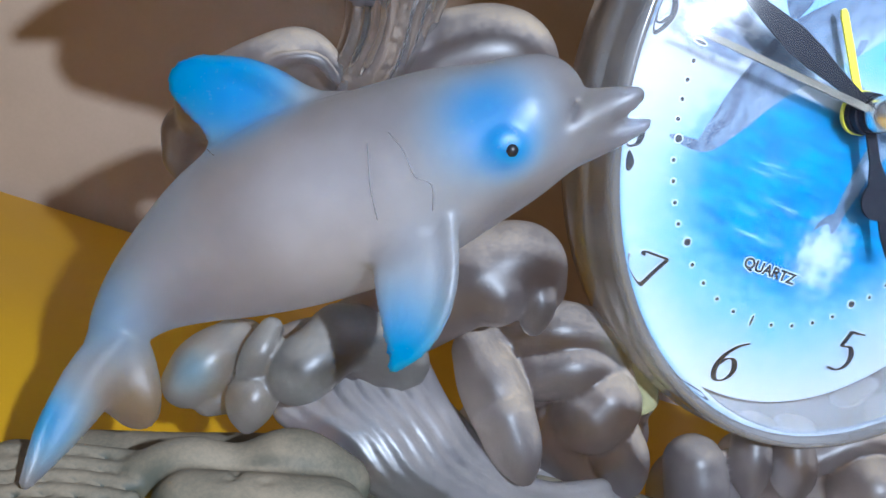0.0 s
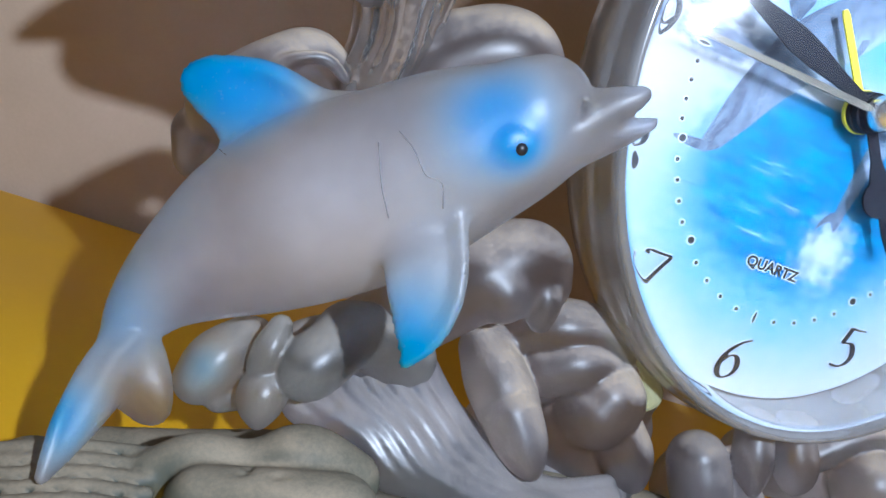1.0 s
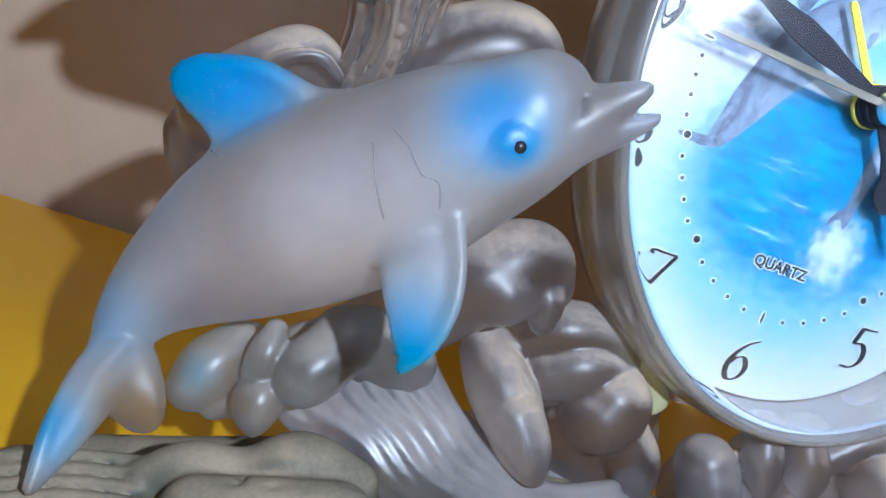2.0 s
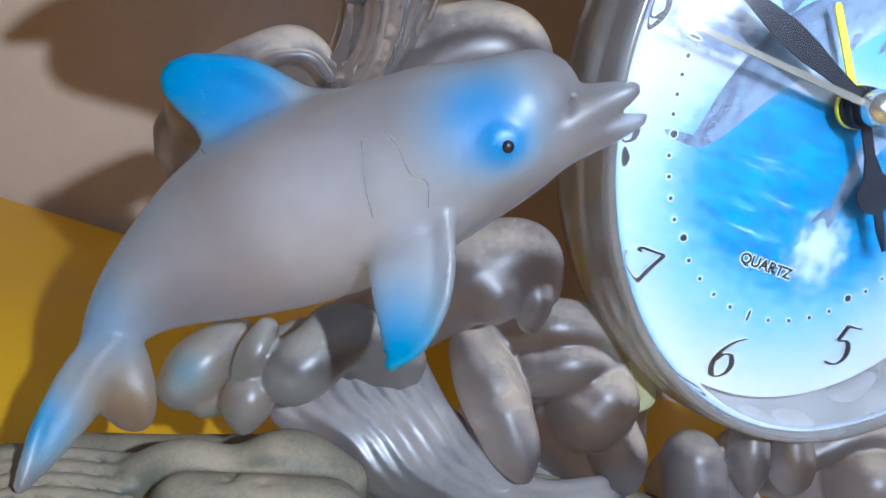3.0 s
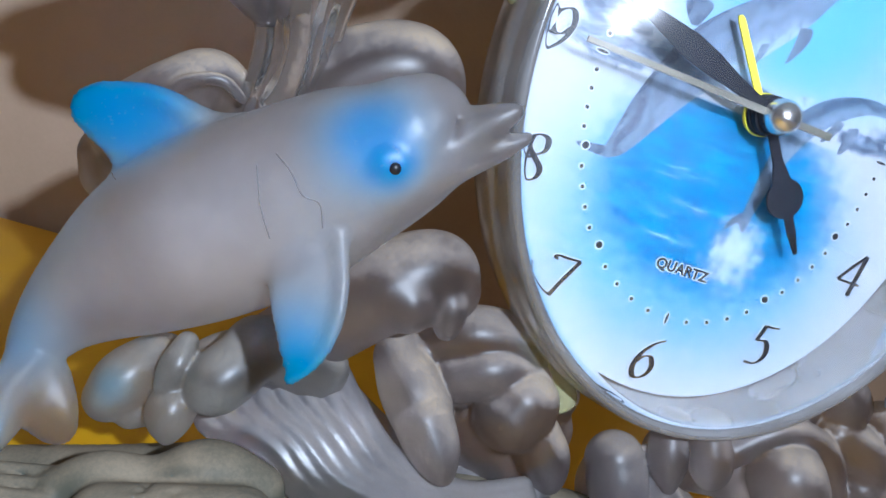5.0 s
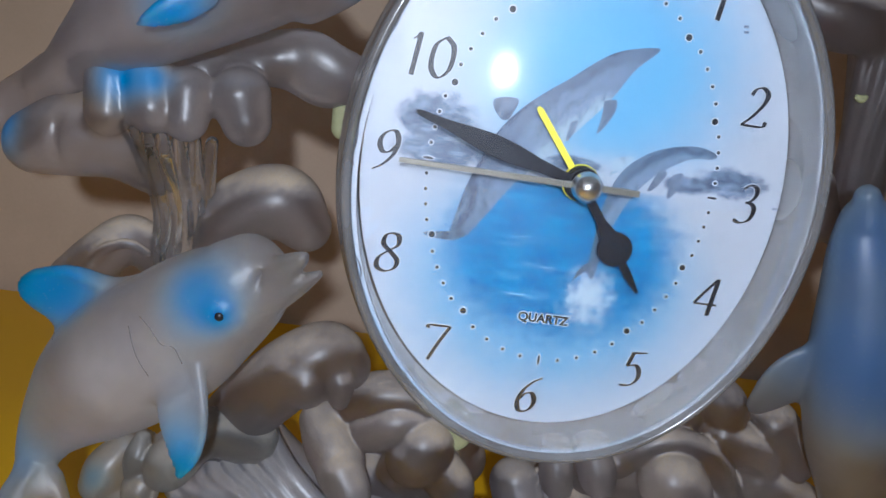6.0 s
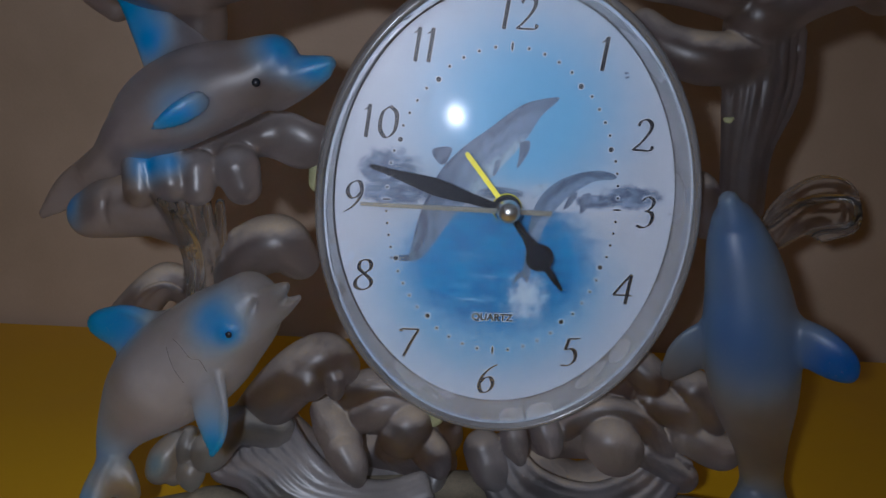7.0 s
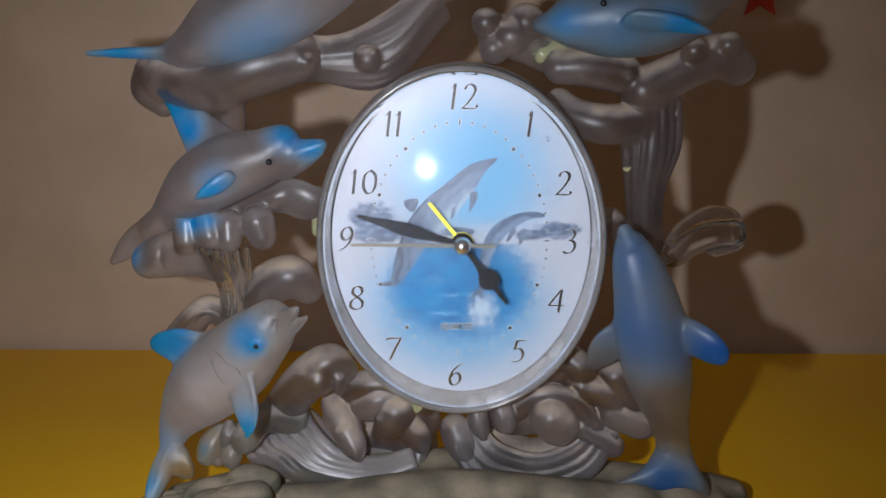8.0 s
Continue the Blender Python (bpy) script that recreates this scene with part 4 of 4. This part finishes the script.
def mark(kind):
    bm = bmesh.new()
    for r, y, index in ((1.0, -0.35, 0), (1.75 if kind != "dash" else 1.5, -0.25, 1)):
        rx, rz = {"dot": (0.45, 0.45), "five": (0.78, 0.78), "dash": (0.32, 1.35)}[kind]
        rx, rz = (rx, rz) if index == 0 else (rx + 0.3, rz + 0.3)
        f = bm.faces.new([bm.verts.new((rx * math.cos(2 * math.pi * i / 14) * MM, y * MM, rz * math.sin(2 * math.pi * i / 14) * MM)) for i in range(14)])
        f.material_index = index
    me = bpy.data.meshes.new("minute_mark")
    bm.to_mesh(me)
    bm.free()
    me.materials.append(ink)
    me.materials.append(halo_mat)
    return me


marks = {k: mark(k) for k in ("dot", "five", "dash")}
for i in range(60):
    a = math.pi / 2 - 2 * math.pi * i / 60
    o = new("minute_mark", marks["dash" if i % 15 == 0 else "five" if i % 5 == 0 else "dot"])
    o.parent = dial
    c, s = math.cos(a), math.sin(a)
    k = 1 / math.sqrt((c / MX) ** 2 + (s / MZ) ** 2)
    if i % 15 and i % 5 == 0:
        k *= 0.98
    o.location = ((DX - 0.8 + k * c) * MM, 0, (DZ + k * s) * MM)
    if i in (15, 45):
        o.rotation_euler = (0, math.pi / 2, 0)

for speck in (dial2((33.1, 0.0, 160.1), (34.3, 0.0, 160.2), (34.4, 0.0, 159.5), (33.2, 0.0, 159.5)), dial2((33.4, 0.0, 158.8), (34.6, 0.0, 159.0), (34.7, 0.0, 158.4), (33.5, 0.0, 158.2)), dial2((50.7, 0.0, 118.0), (52.1, 0.0, 118.1), (52.2, 0.0, 117.7), (50.8, 0.0, 117.7))):
    flat_part("print_speck", speck, -0.1, dark_print, dial, steps=1)

# numerals drawn with a broad slanted pen; boxes one unit high
GLYPHS = {
    "0": [[(0.3, 0.98), (0.1, 0.8), (0.05, 0.5), (0.1, 0.2), (0.3, 0.02), (0.5, 0.2), (0.55, 0.5), (0.5, 0.8), (0.3, 0.98)]],
    "1": [[(0.14, 0.84), (0.24, 0.9), (0.3, 1.0), (0.3, 0.98)], [(0.3, 1.0), (0.29, 0.5), (0.28, 0.0)]],
    "2": [[(0.08, 0.78), (0.16, 0.94), (0.32, 0.98), (0.48, 0.86), (0.48, 0.66), (0.36, 0.42), (0.2, 0.2), (0.03, 0.03)], [(0.03, 0.04), (0.3, 0.04), (0.58, 0.05), (0.64, 0.18)]],
    "3": [[(0.1, 0.86), (0.24, 0.98), (0.42, 0.92), (0.46, 0.74), (0.36, 0.58), (0.24, 0.53)], [(0.24, 0.53), (0.42, 0.5), (0.52, 0.34), (0.46, 0.1), (0.26, 0.0), (0.06, 0.06)]],
    "4": [[(0.46, 1.0), (0.2, 0.62), (0.0, 0.3)], [(0.0, 0.3), (0.3, 0.3), (0.62, 0.3)], [(0.46, 1.0), (0.45, 0.5), (0.44, 0.0)]],
    "5": [[(0.56, 0.98), (0.38, 0.95), (0.2, 0.95)], [(0.2, 0.95), (0.16, 0.74), (0.12, 0.56)], [(0.12, 0.56), (0.34, 0.6), (0.48, 0.44), (0.48, 0.2), (0.32, 0.03), (0.06, 0.02)]],
    "6": [[(0.56, 1.0), (0.34, 0.86), (0.14, 0.6), (0.06, 0.3), (0.14, 0.06), (0.3, 0.01), (0.46, 0.14), (0.5, 0.36), (0.38, 0.54), (0.22, 0.52), (0.1, 0.36)]],
    "7": [[(0.03, 0.86), (0.06, 0.95), (0.3, 0.95), (0.6, 0.96)], [(0.6, 0.96), (0.4, 0.5), (0.22, 0.0)]],
    "8": [[(0.3, 0.54), (0.12, 0.7), (0.14, 0.92), (0.3, 0.99), (0.46, 0.92), (0.48, 0.7), (0.3, 0.54), (0.08, 0.34), (0.08, 0.1), (0.3, 0.0), (0.52, 0.1), (0.54, 0.32), (0.3, 0.54)]],
    "9": [[(0.06, 0.0), (0.28, 0.14), (0.48, 0.4), (0.55, 0.7), (0.47, 0.94), (0.32, 0.99), (0.15, 0.86), (0.11, 0.64), (0.23, 0.46), (0.39, 0.48), (0.51, 0.64)]],
}
PEN = (math.cos(radians(20)), math.sin(radians(20)))


def numeral(text, x, z, high=9.8):
    bm = bmesh.new()
    layer = 0
    for i, ch in enumerate(text):
        for pts in GLYPHS[ch]:
            layer += 1
            for grow, y, index in ((0.0, -0.34 - 0.03 * layer, 0), (0.022, -0.12 - 0.03 * layer, 1)):
                p = spline(pts, 6)
                p[:, 0] += i * (0.62 if text != "11" else 0.4) - (len(text) * 0.3 if text != "11" else 0.5)
                p[:, 0] += 0.1 * (p[:, 1] - 0.5)
                d = np.gradient(p, axis=0)
                d /= np.linalg.norm(d, axis=1)[:, None] + 1e-9
                nrm = np.column_stack([-d[:, 1], d[:, 0]])
                wide = 0.02 + 0.05 * np.abs(nrm @ np.array(PEN)) ** 1.5 + grow
                l, r = p + nrm * wide[:, None], p - nrm * wide[:, None]
                rows = [[bm.verts.new(((x + q[0] * high) * MM, (y - 0.026 * m / len(p)) * MM, (z + (q[1] - 0.5) * high) * MM)) for m, q in enumerate(side)] for side in (l, r)]
                for j in range(len(p) - 1):
                    f = bm.faces.new((rows[0][j], rows[1][j], rows[1][j + 1], rows[0][j + 1]))
                    f.material_index = index
    return part("numeral", bm, [ink, halo_mat], dial, "black slanted serif numeral " + text, smooth=False)


for text, x, z in (("1", 26.9, 165), ("2", 40.7, 141.7), ("3", 44, 118.2), ("4", 39.3, 93.2), ("5", 24.2, 71.6), ("6", -1.8, 61.2), ("7", -28, 72.4), ("8", -42.6, 94.1), ("9", -46.6, 118.8), ("10", -39.7, 142), ("11", -26.7, 165), ("12", -0.1, 175.6)):
    numeral(text, x, z)

# the word on the dial, black with a white edge
def word_part(name, grow, y, material, label=""):
    font = bpy.data.curves.new(name, "FONT")
    font.body, font.size, font.align_x, font.align_y, font.offset = "QUARTZ", 3.2 * MM, "CENTER", "CENTER", grow * MM
    tmp = new("lettering", font)
    me = bpy.data.meshes.new_from_object(tmp.evaluated_get(bpy.context.evaluated_depsgraph_get()))
    bpy.data.objects.remove(tmp)
    me.materials.clear()
    ob = mesh_part(name, me, material, dial, label, smooth=False)
    ob.location, ob.rotation_euler = (-1.6 * MM, y * MM, 81.9 * MM), (math.pi / 2, 0, 0)


word_part("word", 0.1, -0.42, ink, "small black printed word QUARTZ")
word_part("word_edge", 0.34, -0.3, halo_mat)

HX, HZ = 0.4, 118.0


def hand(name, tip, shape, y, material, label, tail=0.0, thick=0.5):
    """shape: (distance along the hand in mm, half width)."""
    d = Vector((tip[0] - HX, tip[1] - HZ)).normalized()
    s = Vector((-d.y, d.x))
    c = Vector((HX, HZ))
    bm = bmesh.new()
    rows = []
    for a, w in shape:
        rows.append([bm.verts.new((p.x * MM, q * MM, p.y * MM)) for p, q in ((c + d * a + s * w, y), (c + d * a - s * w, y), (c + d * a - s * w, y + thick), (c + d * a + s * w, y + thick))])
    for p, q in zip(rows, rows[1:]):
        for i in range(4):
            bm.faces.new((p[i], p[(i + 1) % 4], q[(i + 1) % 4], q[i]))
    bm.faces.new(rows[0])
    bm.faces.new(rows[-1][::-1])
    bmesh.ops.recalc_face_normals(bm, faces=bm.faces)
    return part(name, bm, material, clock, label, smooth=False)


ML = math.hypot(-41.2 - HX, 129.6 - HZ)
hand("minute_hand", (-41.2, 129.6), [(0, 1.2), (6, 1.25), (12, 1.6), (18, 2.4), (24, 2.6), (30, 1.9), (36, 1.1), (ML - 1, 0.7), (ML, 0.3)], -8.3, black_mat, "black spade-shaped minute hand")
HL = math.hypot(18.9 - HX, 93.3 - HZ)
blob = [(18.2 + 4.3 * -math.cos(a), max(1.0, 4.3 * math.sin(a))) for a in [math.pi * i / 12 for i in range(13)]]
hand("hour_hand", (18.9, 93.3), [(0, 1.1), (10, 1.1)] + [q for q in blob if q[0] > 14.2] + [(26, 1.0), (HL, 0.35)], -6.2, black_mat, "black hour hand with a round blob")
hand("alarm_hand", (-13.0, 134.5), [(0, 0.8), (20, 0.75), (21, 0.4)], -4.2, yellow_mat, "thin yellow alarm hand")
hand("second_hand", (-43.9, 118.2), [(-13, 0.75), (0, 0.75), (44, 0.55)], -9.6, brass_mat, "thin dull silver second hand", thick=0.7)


def disc(r, y0, y1, seg=40):
    return prism([(HX + r * math.cos(2 * math.pi * i / seg), HZ + r * math.sin(2 * math.pi * i / seg)) for i in range(seg)], y0, y1)


hub = part("hub", disc(4.3, -5.6, -4.4), black_mat, clock, "stacked black hub", smooth=False)
part("ring", disc(4.5, -4.3, -3.4), yellow_mat, hub, "yellow hub ring", smooth=False)
part("collar", disc(4.1, -7.4, -5.8), black_mat, hub, smooth=False)
part("collar", disc(3.6, -9.2, -7.5), black_mat, hub, smooth=False)
part("spindle", disc(1.5, -3.4, 0.0), black_mat, hub, smooth=False)
cap = bmesh.new()
bmesh.ops.create_uvsphere(cap, u_segments=32, v_segments=16, radius=3.7 * MM, matrix=Matrix.Translation((HX * MM, -10.6 * MM, HZ * MM)))
part("cap", cap, silver_mat, hub, "round polished silver cap")

# domed glass
gl = bmesh.new()
shells = []
for depth in (0.0, 1.0):
    rings = []
    for i in range(25):
        f = i / 24
        ring = []
        for j in range(96):
            a = 2 * math.pi * j / 96
            ring.append(gl.verts.new(((DX + 54.8 * f * math.cos(a)) * MM, (-22.6 + 8.1 * f * f + depth) * MM, (118.6 + 67.5 * f * math.sin(a)) * MM)))
            if i == 0:
                break
        rings.append(ring)
    for i in range(1, 25):
        for j in range(96):
            k = (j + 1) % 96
            if i == 1:
                gl.faces.new((rings[0][0], rings[1][j], rings[1][k]))
            else:
                gl.faces.new((rings[i - 1][j], rings[i][j], rings[i][k], rings[i - 1][k]))
    shells.append(rings[-1])
for j in range(96):
    k = (j + 1) % 96
    gl.faces.new((shells[0][j], shells[1][j], shells[1][k], shells[0][k]))
bmesh.ops.recalc_face_normals(gl, faces=gl.faces)
glass = part("glass", gl, glass_mat, clock, "domed clear clock glass")
glass.visible_shadow = False

# small red ornament on the wall
star = []
for i in range(10):
    a, r = math.pi / 2 + math.pi * i / 5, 16 if i % 2 == 0 else 7
    star.append((r * math.cos(a), r * math.sin(a)))
cx, _, cz = (186.3, 205.0, 231.6)
tagged(part("paper_star", prism([(cx + a, cz + c) for a, c in star], 206.0, 209.0), red_mat, None, smooth=False), "small red pointed paper ornament on the beige wall", "ornament")
